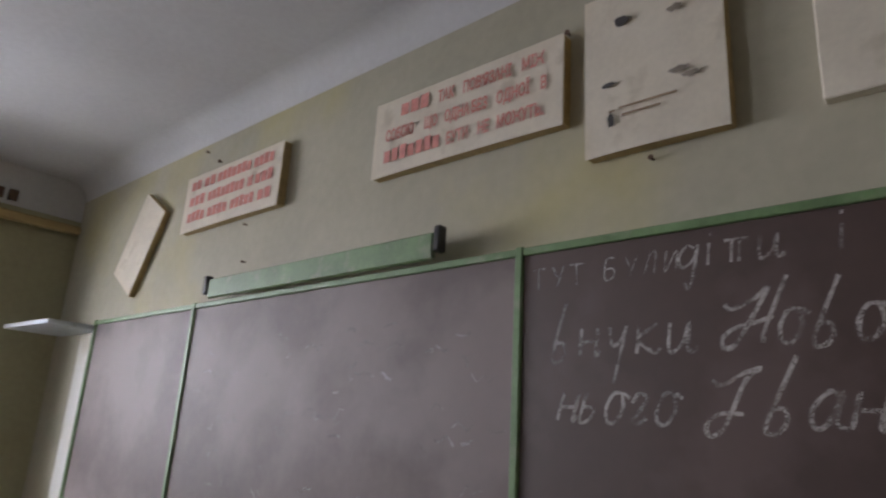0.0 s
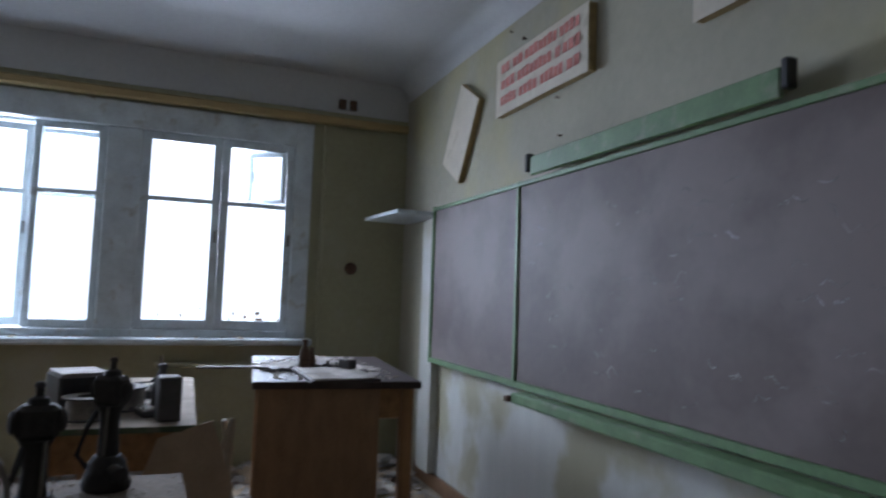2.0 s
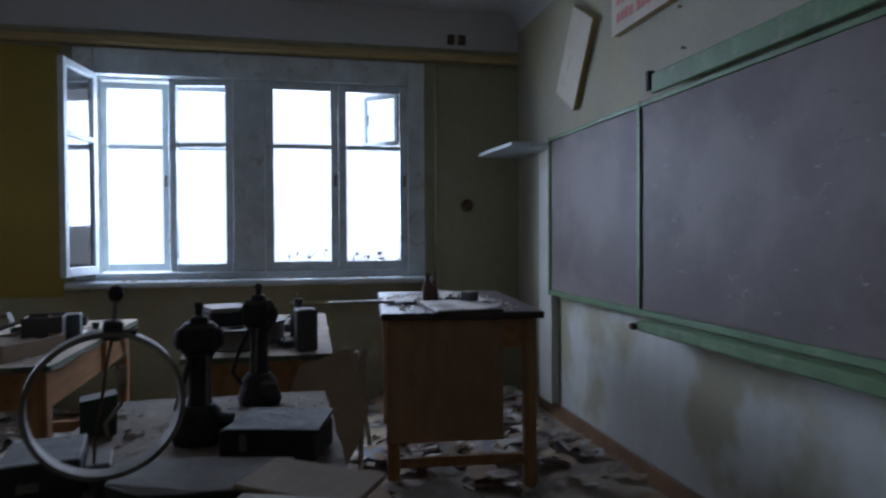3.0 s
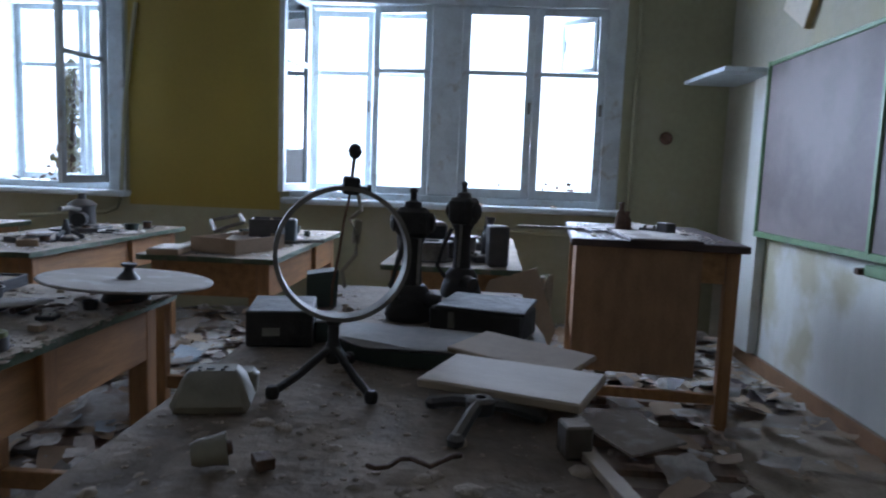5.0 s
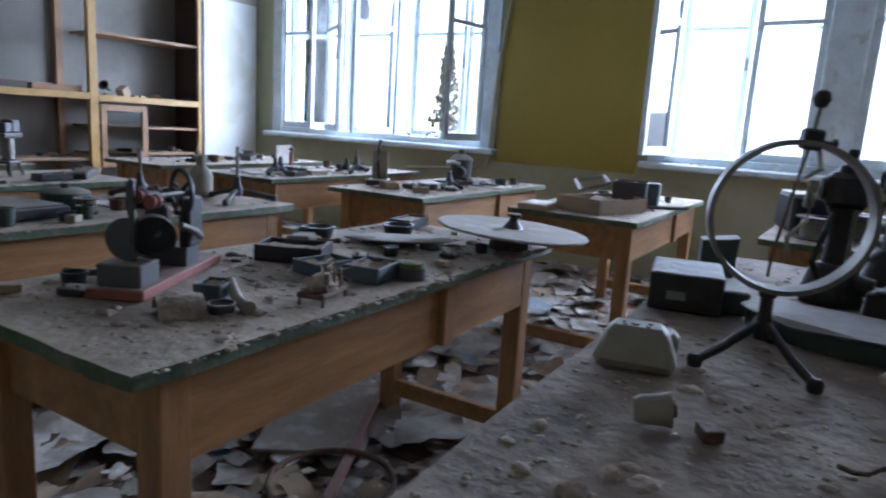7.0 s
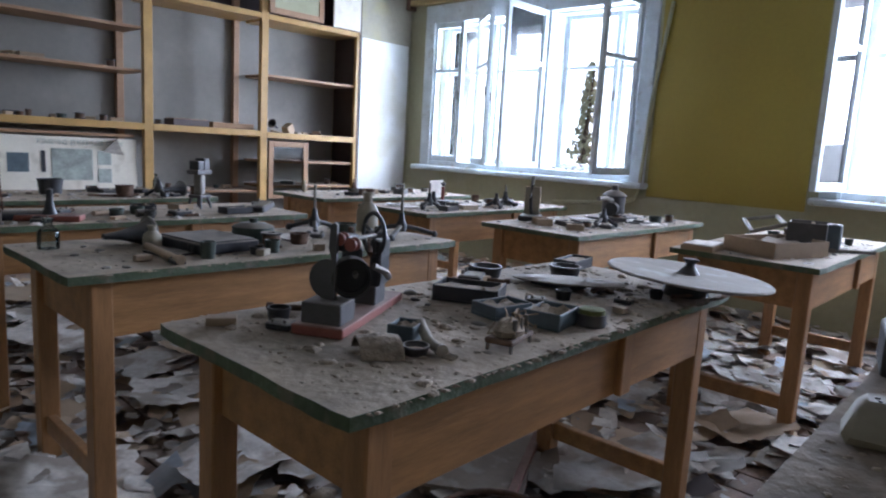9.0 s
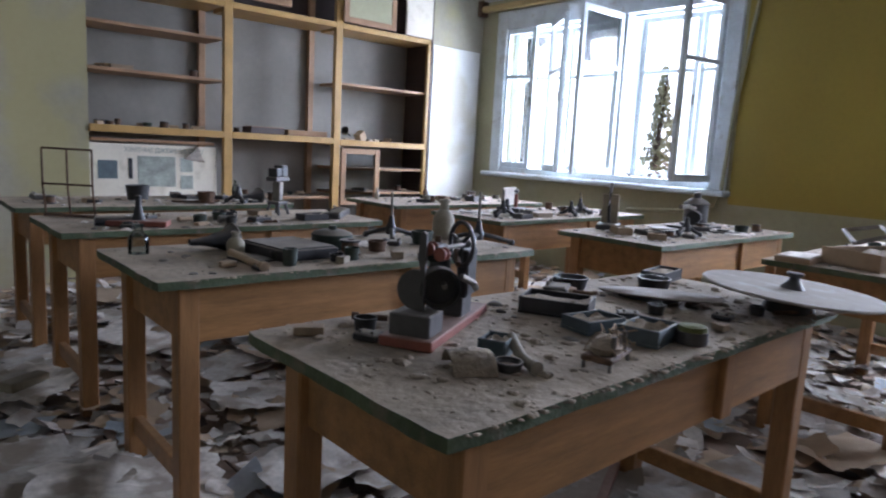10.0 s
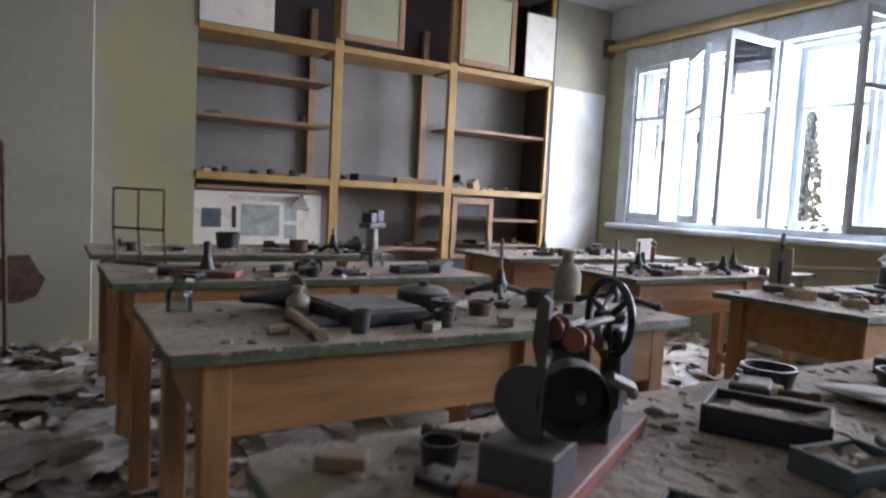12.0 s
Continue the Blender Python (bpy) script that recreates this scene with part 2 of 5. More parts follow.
def lathe(profile, n=24, m=None):
    """A turned body from (radius, height) pairs."""
    bm = bmesh.new()
    rings = []
    for r, z in profile:
        rings.append([bm.verts.new((r * math.cos(2 * math.pi * i / n), r * math.sin(2 * math.pi * i / n), z)) for i in range(n)] if r > 1e-6 else [bm.verts.new((0, 0, z))])
    for a, b in zip(rings, rings[1:]):
        for i in range(n):
            j = (i + 1) % n
            q = [a[i % len(a)], a[j % len(a)], b[j % len(b)], b[i % len(b)]]
            q = list(dict.fromkeys(q))
            if len(q) > 2:
                bm.faces.new(q)
    bmesh.ops.recalc_face_normals(bm, faces=bm.faces)
    if m is not None:
        bmesh.ops.transform(bm, matrix=m, verts=bm.verts)
    return bm


def add_path(bm, pts, r, n=8, closed=False):
    """A round bar swept along points."""
    pts = [Vector(p) for p in pts]
    rings = []
    for i, p in enumerate(pts):
        a = pts[i - 1] if i or closed else p
        b = pts[(i + 1) % len(pts)] if i + 1 < len(pts) or closed else p
        q = (b - a).to_track_quat("Z", "Y")
        rings.append([bm.verts.new(p + q @ Vector((r * math.cos(2 * math.pi * k / n), r * math.sin(2 * math.pi * k / n), 0))) for k in range(n)])
    for a, b in zip(rings, rings[1:] + ([rings[0]] if closed else [])):
        for k in range(n):
            bm.faces.new((a[k], a[(k + 1) % n], b[(k + 1) % n], b[k]))
    if not closed:
        bm.faces.new(rings[0][::-1])
        bm.faces.new(rings[-1])
    return bm


def path(pts, r, n=8, closed=False):
    return add_path(bmesh.new(), pts, r, n, closed)


def slab(outline, z0, z1, m=None):
    """A flat plate of any outline."""
    bm = bmesh.new()
    lo = [bm.verts.new((x, y, z0)) for x, y in outline]
    hi = [bm.verts.new((x, y, z1)) for x, y in outline]
    bm.faces.new(lo[::-1])
    bm.faces.new(hi)
    for i in range(len(lo)):
        j = (i + 1) % len(lo)
        bm.faces.new((lo[i], lo[j], hi[j], hi[i]))
    bmesh.ops.recalc_face_normals(bm, faces=bm.faces)
    if m is not None:
        bmesh.ops.transform(bm, matrix=m, verts=bm.verts)
    return bm


def add_sheet(bm, r, c, w, h, lift, yaw, tilt, n=5):
    """A crumpled, torn sheet with an uneven outline."""
    q = pose(c[0], c[1], c[2], tilt[0], tilt[1], yaw)
    o = Vector((r.uniform(-50, 50), r.uniform(-50, 50), 0))
    g = [[None] * (n + 1) for _ in range(n + 1)]
    cut = r.uniform(0, 0.35)
    for a in range(n + 1):
        for b in range(n + 1):
            u, v = a / n - 0.5, b / n - 0.5
            edge = max(abs(u), abs(v)) > 0.49
            z = lift * (1 + 1.3 * noise.noise(o + Vector((u * 2.2, v * 2.2, 0))) + 0.6 * noise.noise(o + Vector((u * 6, v * 6, 3)))) + lift * 2 * max(0.0, u + v - 0.45)
            k = 1 - cut * max(0.0, u) * (1 + math.sin(v * 9))
            j = 0.05 if edge else 0.0
            g[a][b] = bm.verts.new(q @ Vector((w * (u + r.uniform(-j, j)), h * (v * k + r.uniform(-j, j)), max(z, 0.002))))
    for a in range(n):
        for b in range(n):
            bm.faces.new((g[a][b], g[a + 1][b], g[a + 1][b + 1], g[a][b + 1]))


def part(name, bm, material, parent=None, label="", smooth=False):
    me = bpy.data.meshes.new(name)
    bm.to_mesh(me)
    bm.free()
    me.materials.append(material)
    if smooth:
        for p in me.polygons:
            p.use_smooth = True
        me.set_sharp_from_angle(angle=radians(40))
    ob = new(name, me)
    if parent is not None:
        ob.parent = parent
    if label:
        tagged(ob, label)
    return ob


def thing(name, label, category, m=None, group="", kind=""):
    ob = tagged(new(name), label, category, group, kind)
    if m is not None:
        ob.matrix_basis = m
    return ob


def setting(name, bm, material, label, category="", smooth=False):
    return tagged(part(name, bm, material, None, "", smooth), label, category or name.split("_")[0], "", "structure")


XW, YB, YS, XE, ZC = -4.97, 1.50, -6.14, 3.8, 3.06   # window wall, board wall, shelf wall, far wall, ceiling

# ---- structure ----
bm = bmesh.new()
OPEN = [(-1.80, 0.66), (-5.84, -3.24)]
Z0, Z1 = 0.94, 2.60
add_box(bm, XW - 0.34, XW, YS - 0.7, YB + 0.3, -0.1, Z0)
add_box(bm, XW - 0.34, XW, YS - 0.7, YB + 0.3, Z1, ZC)
for y0, y1 in ((YS - 0.7, OPEN[1][0]), (OPEN[1][1], OPEN[0][0]), (OPEN[0][1], YB + 0.3)):
    add_box(bm, XW - 0.34, XW, y0, y1, Z0, Z1)
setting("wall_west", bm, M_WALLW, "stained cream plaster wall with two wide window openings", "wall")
setting("wall_north", box(XW, XE, YB, YB + 0.3, -0.1, ZC), M_WALL, "cream plaster wall with yellow stains behind the blackboard", "wall")
# never in view; added to close the room, distance tuned for fill light
setting("wall_east", box(XE, XE + 0.3, YS - 0.7, YB + 0.3, -0.1, ZC), M_WALL, "unseen plain cream wall, set back to lessen bounce light", "wall")
bm = bmesh.new()
add_box(bm, -0.98, XE, YS - 0.25, YS, -0.1, ZC)
add_box(bm, XW, -4.25, YS - 0.25, YS, -0.1, ZC)
add_box(bm, XW, XE, YS - 0.7, YS - 0.42, -0.1, ZC)
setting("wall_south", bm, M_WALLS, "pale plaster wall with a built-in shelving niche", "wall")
bm = bmesh.new()
add_box(bm, -0.32, 0.32, YS, YS + 0.22, 0.0, ZC, 0.01)
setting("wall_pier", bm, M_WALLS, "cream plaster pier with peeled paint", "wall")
setting("ceiling", box(XW - 0.34, XE + 0.3, YS - 0.7, YB + 0.3, ZC, ZC + 0.2), M_WHITE, "greyish whitewashed ceiling", "ceiling")
bm = bmesh.new()
for i in range(9):
    a = math.pi / 2 * i / 8
    bm.verts.new((XW, YB - 0.14 * (1 - math.sin(a)) , ZC - 0.14 * (1 - math.cos(a))))
    bm.verts.new((XE, YB - 0.14 * (1 - math.sin(a)) , ZC - 0.14 * (1 - math.cos(a))))
bm.verts.ensure_lookup_table()
for i in range(8):
    bm.faces.new((bm.verts[2 * i], bm.verts[2 * i + 1], bm.verts[2 * i + 3], bm.verts[2 * i + 2]))
setting("trim_cove", bm, M_WHITE, "rounded whitewashed cove along the ceiling", "trim", True)
setting("trim_whitewash", box(XW, XW + 0.004, YS, YB, 2.76, ZC - 0.002), M_WHITE, "grey whitewashed band above the pelmet rail", "trim")
setting("floor", box(XW - 0.34, XE + 0.3, YS - 0.7, YB + 0.3, -0.2, -0.03), M_PLASTER, "dirty sub-floor under worn boards", "floor")
setting("trim_yellow_panel", box(XW, XW + 0.006, -3.16, -1.93, 0.83, 2.62), M_YELLOW, "olive yellow painted wall panel between the windows", "wall paint")
setting("trim_pelmet", box(XW + 0.03, XW + 0.10, YS + 0.02, YB - 0.02, 2.64, 2.70, 0.008), M_PELMET, "ochre wooden pelmet rail above the windows", "pelmet rail")
setting("baseboard", box(XW + 0.5, XE, YB - 0.02, YB, -0.03, 0.07, 0.004), M_SHELFB, "scuffed brown wooden baseboard", "baseboard")
setting("ground", box(-400, XW - 0.5, -300, 300, -3.4, -3.2), M_MOSS, "overgrown ground outside far below the windows", "ground")
bm = box(-62, -61.5, -90, 70, -4, 45)
bk = setting("backdrop", bm, M_SKYCARD, "glaring white overcast sky", "backdrop")

# ---- windows ----


def sash(parent, w, h, m, transom=0.66, panes=(True, True), bar=0.05, depth=0.04, name="sash"):
    """A casement leaf, hinged at the local origin, running along +y."""
    bm = bmesh.new()
    for y0, y1, z0, z1 in ((0, bar, 0, h), (w - bar, w, 0, h), (bar, w - bar, 0, bar * 1.2), (bar, w - bar, h - bar, h), (bar, w - bar, h * transom - 0.018, h * transom + 0.018)):
        add_box(bm, -depth / 2, depth / 2, y0, y1, z0, z1, 0.004)
    s = part(name, bm, M_FRAME, parent)
    s.matrix_basis = m
    for on, z0, z1 in ((panes[0], bar * 1.2, h * transom - 0.018), (panes[1], h * transom + 0.018, h - bar)):
        if on:
            g = part("pane", box(-0.002, 0.002, bar - 0.004, w - bar + 0.004, z0 - 0.004, z1 + 0.004), M_GLASS, s)
            g.visible_shadow = False
    part("latch", box(depth / 2, depth / 2 + 0.012, w - 0.035, w - 0.015, h * 0.45, h * 0.45 + 0.09, 0.003), M_STEEL, s)
    return s


def window_unit(name, y0, y1, post, label):
    w = tagged(new(name), label, "window", "", "structure")
    bm = bmesh.new()
    e = 0.09
    for a in (XW - 0.06, ):
        add_box(bm, a, XW + 0.025, y0 - 0.05, y0 + e, Z0, Z1 + 0.03, 0.006)
        add_box(bm, a, XW + 0.025, y1 - e, y1 + 0.05, Z0, Z1 + 0.03, 0.006)
        add_box(bm, a, XW + 0.025, y0 + e, y1 - e, Z1 - 0.16, Z1 + 0.03, 0.006)
        add_box(bm, a, XW + 0.02, y0 + e, y1 - e, Z0, Z0 + 0.055, 0.004)
    part("window_frame", bm, M_FRAME, w)
    part("post", box(XW - 0.28, XW + 0.02, post[0], post[1], Z0 + 0.055, Z1 - 0.16, 0.008), M_FRAME, w)
    part("window_sill", box(XW - 0.3, XW + 0.13, y0 - 0.09, y1 + 0.09, Z0 - 0.05, Z0, 0.012), M_FRAME, w, "peeling white painted window sill")
    bm = bmesh.new()
    for a, b in ((y0, y0 + 0.06), (y1 - 0.06, y1)):
        add_box(bm, XW - 0.30, XW - 0.22, a, b, Z0, Z1)
    add_box(bm, XW - 0.30, XW - 0.22, y0 + 0.06, y1 - 0.06, Z1 - 0.14, Z1)
    part("outer_frame", bm, M_FRAME, w)
    return w


HS = Z1 - 0.16 - Z0 - 0.055
ZS = Z0 + 0.055
w1 = window_unit("window_1", -1.80, 0.66, (-0.76, -0.52), "wide blue-white double casement window with flaking paint")
# outer leaves of the half with the open inner leaves, then the closed half
sash(w1, 0.49, HS, pose(XW - 0.26, -1.74, ZS))
sash(w1, 0.46, HS, pose(XW - 0.26, -1.23, ZS))
sash(w1, 0.48, HS, pose(XW + 0.02, -1.71, ZS, 0, 0, -98), panes=(True, True))
sash(w1, 0.46, HS, pose(XW - 0.02, -0.76, ZS, 0, 0, 172), panes=(False, False))
sash(w1, 0.55, HS, pose(XW - 0.02, -0.52, ZS), bar=0.06)
sash(w1, 0.54, HS, pose(XW - 0.02, 0.032, ZS), panes=(True, False), bar=0.06)
sash(w1, 0.33, 0.40, pose(XW + 0.01, 0.50, ZS + 0.98, 0, 0, 140), transom=0.99, bar=0.03, name="vent_leaf")
w3 = window_unit("window_2", -5.84, -3.24, (-4.37, -4.25), "wide blue-white casement window standing open with flaking paint")
sash(w3, 0.66, HS, pose(XW - 0.26, -5.77, ZS))
sash(w3, 0.66, HS, pose(XW - 0.26, -5.09, ZS))
sash(w3, 0.42, HS, pose(XW - 0.02, -5.77, ZS), panes=(False, False))
sash(w3, 0.60, HS, pose(XW + 0.02, -5.12, ZS, 0, 0, -38), panes=(False, False))
sash(w3, 0.60, HS, pose(XW + 0.03, -4.29, ZS, 0, 0, -90), panes=(False, True))
sash(w3, 0.58, HS, pose(XW - 0.26, -4.25, ZS))
sash(w3, 0.42, HS, pose(XW - 0.26, -3.66, ZS))
sash(w3, 0.50, HS, pose(XW + 0.03, -3.33, ZS, 0, 0, 262), panes=(False, False))
# ---- blackboard ----
bb = thing("blackboard", "brown three-panel blackboard with green trim and chalk traces", "blackboard")
BZ0, BZ1, BY = 0.88, 1.90, 1.42
for x0, x1 in ((-4.04, -2.835), (-2.815, -0.82), (-0.80, 1.20)):
    part("panel", box(x0, x1, BY, YB - 0.01, BZ0, BZ1, 0.003), M_SLATED if x0 > -1 else M_SLATE, bb)
for x in (-2.825, -0.81, 1.22, -4.06):
    part("divider", box(x - 0.014, x + 0.014, BY - 0.012, YB, BZ0 - 0.02, BZ1 + 0.03, 0.004), M_GREEN, bb)
part("top_trim", box(-4.08, 1.24, BY - 0.008, YB, BZ1, BZ1 + 0.025, 0.003), M_GREEN, bb)
part("bottom_trim", box(-4.08, 1.24, BY - 0.01, YB, BZ0 - 0.035, BZ0, 0.003), M_GREEN, bb)
part("chalk_ledge", box(-2.68, 1.1, BY - 0.10, BY - 0.012, BZ0 - 0.088, BZ0 - 0.038, 0.006), M_GREEN, bb, "green chalk ledge on steel brackets")
part("bracket", box(-2.72, -2.68, BY - 0.12, BY + 0.02, BZ0 - 0.085, BZ0 - 0.055, 0.006), M_RUST, bb)
part("top_rail", box(-2.66, -1.16, BY - 0.035, BY - 0.012, 1.935, 2.03, 0.005), M_GREEN, bb, "green top rail")
for x in (-2.70, -1.15):
    part("rail_bracket", box(x, x + 0.03, BY - 0.045, BY - 0.002, 1.955, 2.05, 0.006), M_BLACK, bb)

# ---- student tables ----


def lab_table(m, name, label, L, D, H, group="", top=M_TGREEN):
    t = thing(name, label, "table", m, group)
    bm = box(0, L, 0, D, H - 0.024, H)
    bmesh.ops.subdivide_edges(bm, edges=[e for e in bm.edges], cuts=14, use_grid_fill=True)
    for v in bm.verts:
        k = noise.noise(v.co * 9) * 0.006 + noise.noise(v.co * 31) * 0.004
        if v.co.x < 0.001 or v.co.x > L - 0.001: v.co.x += k
        if v.co.y < 0.001 or v.co.y > D - 0.001: v.co.y += k
        if min(v.co.x, L - v.co.x) < 0.012 and min(v.co.y, D - v.co.y) < 0.012:
            v.co.x += 0.005 if v.co.x < L / 2 else -0.005
            v.co.y += 0.005 if v.co.y < D / 2 else -0.005
        if v.co.z > H - 0.001: v.co.z += 0.002 * noise.noise(v.co * 14)
    part("tabletop", bm, top, t)
    for x in (0.07, L - 0.13):
        for y in (0.04, D - 0.10):
            part("leg", box(x, x + 0.06, y, y + 0.06, 0, H - 0.025, 0.004), M_WOODV, t)
    part("apron", box(0.10, L - 0.10, D - 0.062, D - 0.042, H - 0.19, H - 0.025, 0.002), M_WOOD, t)
    part("apron", box(0.10, L - 0.10, 0.042, 0.062, H - 0.19, H - 0.025, 0.002), M_WOOD, t)
    part("side_apron", box(0.09, 0.11, 0.10, D - 0.10, H - 0.19, H - 0.025, 0.002), M_WOOD, t)
    part("side_apron", box(L - 0.11, L - 0.09, 0.10, D - 0.10, H - 0.19, H - 0.025, 0.002), M_WOOD, t)
    for x in (0.085, L - 0.115):
        part("stretcher", box(x, x + 0.03, 0.10, D - 0.10, 0.13, 0.19, 0.003), M_WOOD, t)
    part("batten", box(L * 0.58, L * 0.58 + 0.05, 0.022, 0.042, H - 0.19, H - 0.025, 0.003), M_WOODV, t)
    part("batten", box(L / 2 - 0.025, L / 2 + 0.025, D - 0.04, D - 0.022, H - 0.19, H - 0.025, 0.003), M_WOODV, t)
    return t


# near-left corner of each top; the local +x runs towards the windows
TABLES = [(-0.27, -1.255, 0.5), (-0.26, -2.40, 0), (-0.24, -3.42, 0.4), (-0.23, -4.36, 0),
          (-2.58, -0.14, -1), (-2.57, -1.22, 0.6), (-2.44, -2.23, 0), (-2.40, -3.22, 0.6), (-2.36, -4.15, 0)]
first = None
for x, y, a in TABLES:
    m = pose(x, y, 0, 0, 0, 180 + a) @ Matrix.Translation((0, 0, 0))
    first = lab_table(m, "student_table", "dusty green-topped wooden school laboratory table", 1.50, 0.62, 0.76, "laboratory tables") if first is None else copy_thing(first, m) and first

# the taller table that carries the demonstration apparatus
FZ = 0.842
lab_table(pose(-0.10, -0.185, 0, 0, 0, 180.8), "demonstration_table", "tall dusty wooden demonstration table strewn with broken apparatus", 1.46, 0.55, 0.84, "", M_TBROWN)

# ---- teacher's desk ----
desk = thing("teacher_desk", "tall brown wooden demonstration desk with a dark worn top", "desk", pose(-2.85, 0.50, 0, 0, 0, 180 - 6))
part("desktop", box(0, 1.25, -0.40, 0.40, 0.85, 0.885, 0.005), M_DARK, desk)
for x in (0.04, 1.15):
    for y in (-0.37, 0.31):
        part("leg", box(x, x + 0.06, y, y + 0.06, 0, 0.85, 0.004), M_WOODV, desk)
part("end_panel", box(0.028, 0.046, -0.20, 0.375, 0.25, 0.85, 0.003), M_SHELFB, desk)
part("apron", box(0.05, 0.07, -0.31, 0.31, 0.70, 0.849, 0.003), M_WOOD, desk)
part("stretcher", box(0.05, 0.08, -0.31, 0.31, 0.12, 0.17, 0.003), M_WOOD, desk)
part("front_panel", box(0.10, 1.15, 0.33, 0.35, 0.25, 0.849, 0.003), M_SHELFB, desk)

# ---- shelving ----
sh = thing("shelving_unit", "built-in yellow-varnished wooden shelving with open bays", "shelving")
SB, SF = YS - 0.40, YS + 0.015
for x in (-2.085, -3.155):
    part("upright", box(x, x + 0.075, SF - 0.05, SF, 0, ZC, 0.004), M_SHELF, sh)
    part("back_upright", box(x + 0.09, x + 0.15, SB, SB + 0.05, 0, 2.6, 0.004), M_SHELFB, sh)
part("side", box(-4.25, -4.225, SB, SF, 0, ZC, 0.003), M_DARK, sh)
part("side_post", box(-4.225, -4.19, SF - 0.04, SF, 0, ZC, 0.003), M_SHELF, sh)
for x0, x1, zs in ((-2.01, -0.985, (1.94, 1.60, 1.155)), (-3.08, -2.085, (1.155, 0.62)), (-4.225, -3.155, (1.70, 1.145, 0.90, 0.66))):
    for z in zs:
        thick = z in (1.155, 1.145)
        part("shelf", box(x0, x1, SB, SF - (0.0 if thick else 0.03), z - (0.012 if thick else 0), z + (0.045 if thick else 0.025), 0.003), M_SHELF if thick else M_SHELFB, sh)
for x0, x1 in ((-2.01, -0.985), (-3.08, -2.085), (-4.225, -3.155)):
    part("top_shelf", box(x0, x1, SB, SF, 2.21, 2.26, 0.003), M_SHELF, sh)

M_BLUEP = mat("bluish_cover_paper", (0.30, 0.33, 0.36), 0.6, vary=0.2, scale=6, random_amount=0.4)
# dado wash: real streaks, with grazing window light added as extra whiteness
M_DADO = mat("light_whitened_dado_wash", (0.68, 0.68, 0.64), 0.42, vary=0.1, scale=1.5, bump=0.1, grain=(5, 5, 0.8), stain=((0.42, 0.38, 0.20), 2.2, 0.5, 0.7))
# niche grey, with the dimness of the recess put into the paint
M_NICHE = mat("dimmed_grey_niche_paint", (0.215, 0.198, 0.172), 0.85, vary=0.12, scale=1.5, fine=25, bump=0.1, stain=((0.28, 0.26, 0.225), 2, 0.54, 0.6))
M_WHITEP = mat("white_gloss_paint", (0.62, 0.62, 0.58), 0.4, vary=0.1, scale=2, bump=0.08, stain=((0.46, 0.42, 0.30), 2.0, 0.5, 0.6))
# upper cupboard doors and panels of the shelving
FY = YS + 0.02


def framed_door(name, x0, x1, z0, z1, y, m=None, fill=M_WALLW):
    bm = bmesh.new()
    e = 0.055
    for a, b, c, d in ((x0, x0 + e, z0, z1), (x1 - e, x1, z0, z1), (x0 + e, x1 - e, z0, z0 + e), (x0 + e, x1 - e, z1 - e, z1)):
        add_box(bm, a, b, y - 0.012, y + 0.012, c, d, 0.003)
    d = part(name, bm, M_SHELFB, sh)
    part("door_panel", box(x0 + e - 0.004, x1 - e + 0.004, y - 0.004, y + 0.004, z0 + e - 0.004, z1 - e + 0.004), fill, d, "grey painted door panel")
    return d


framed_door("cupboard_door", -2.60, -2.03, 2.30, 2.95, FY + 0.02)
framed_door("cupboard_door", -3.74, -3.14, 2.27, 2.95, FY + 0.02)
framed_door("cupboard_door", -3.62, -3.17, 0.56, 1.11, FY - 0.01, fill=M_GLASS)
part("white_panel", box(-1.52, -0.985, FY - 0.02, FY - 0.005, 2.265, 3.0, 0.002), M_POSTER, sh, "cream painted board")
part("white_panel", box(-4.22, -3.88, FY - 0.01, FY + 0.008, 2.265, 2.85, 0.002), M_POSTER, sh, "cream painted board")
part("white_panel", box(-4.93, -4.262, YS + 0.002, YS + 0.014, 0.02, 2.22, 0.002), M_WHITEP, sh, "glossy white painted panel")
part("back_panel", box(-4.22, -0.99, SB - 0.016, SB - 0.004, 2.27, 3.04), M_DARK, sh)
part("back_board", box(-4.22, -0.99, YS - 0.418, YS - 0.406, 0.0, 2.26), M_NICHE, sh, "greyish painted backing, toned dark to dim the niche")
part("ledge_board", box(-1.95, -1.0, FY - 0.35, FY - 0.06, 1.075, 1.10, 0.003), M_SHELFB, sh)


def text_on(body, size, m, material, parent=None, depth=0.0008, shear=0.0, bold=0.0, name="lettering", spacing=1.0):
    cu = bpy.data.curves.new(name, "FONT")
    cu.body, cu.size, cu.extrude, cu.shear, cu.offset, cu.space_character = body, size, depth, shear, bold, spacing
    cu.resolution_u = 3
    tmp = new("tmp", cu)
    me = bpy.data.meshes.new_from_object(tmp.evaluated_get(bpy.context.evaluated_depsgraph_get()))
    bpy.data.objects.remove(tmp)
    me.materials.clear()
    me.materials.append(material)
    ob = new(name, me)
    ob.matrix_basis = m
    ob.parent = parent
    return ob


def facing_south(x, y, z, roll=0):
    """A pose for lettering on the board wall, read from inside the room."""
    return pose(x, y, z) @ pose(0, 0, 0, 90, 0, 0) @ pose(0, 0, 0, 0, 0, roll)


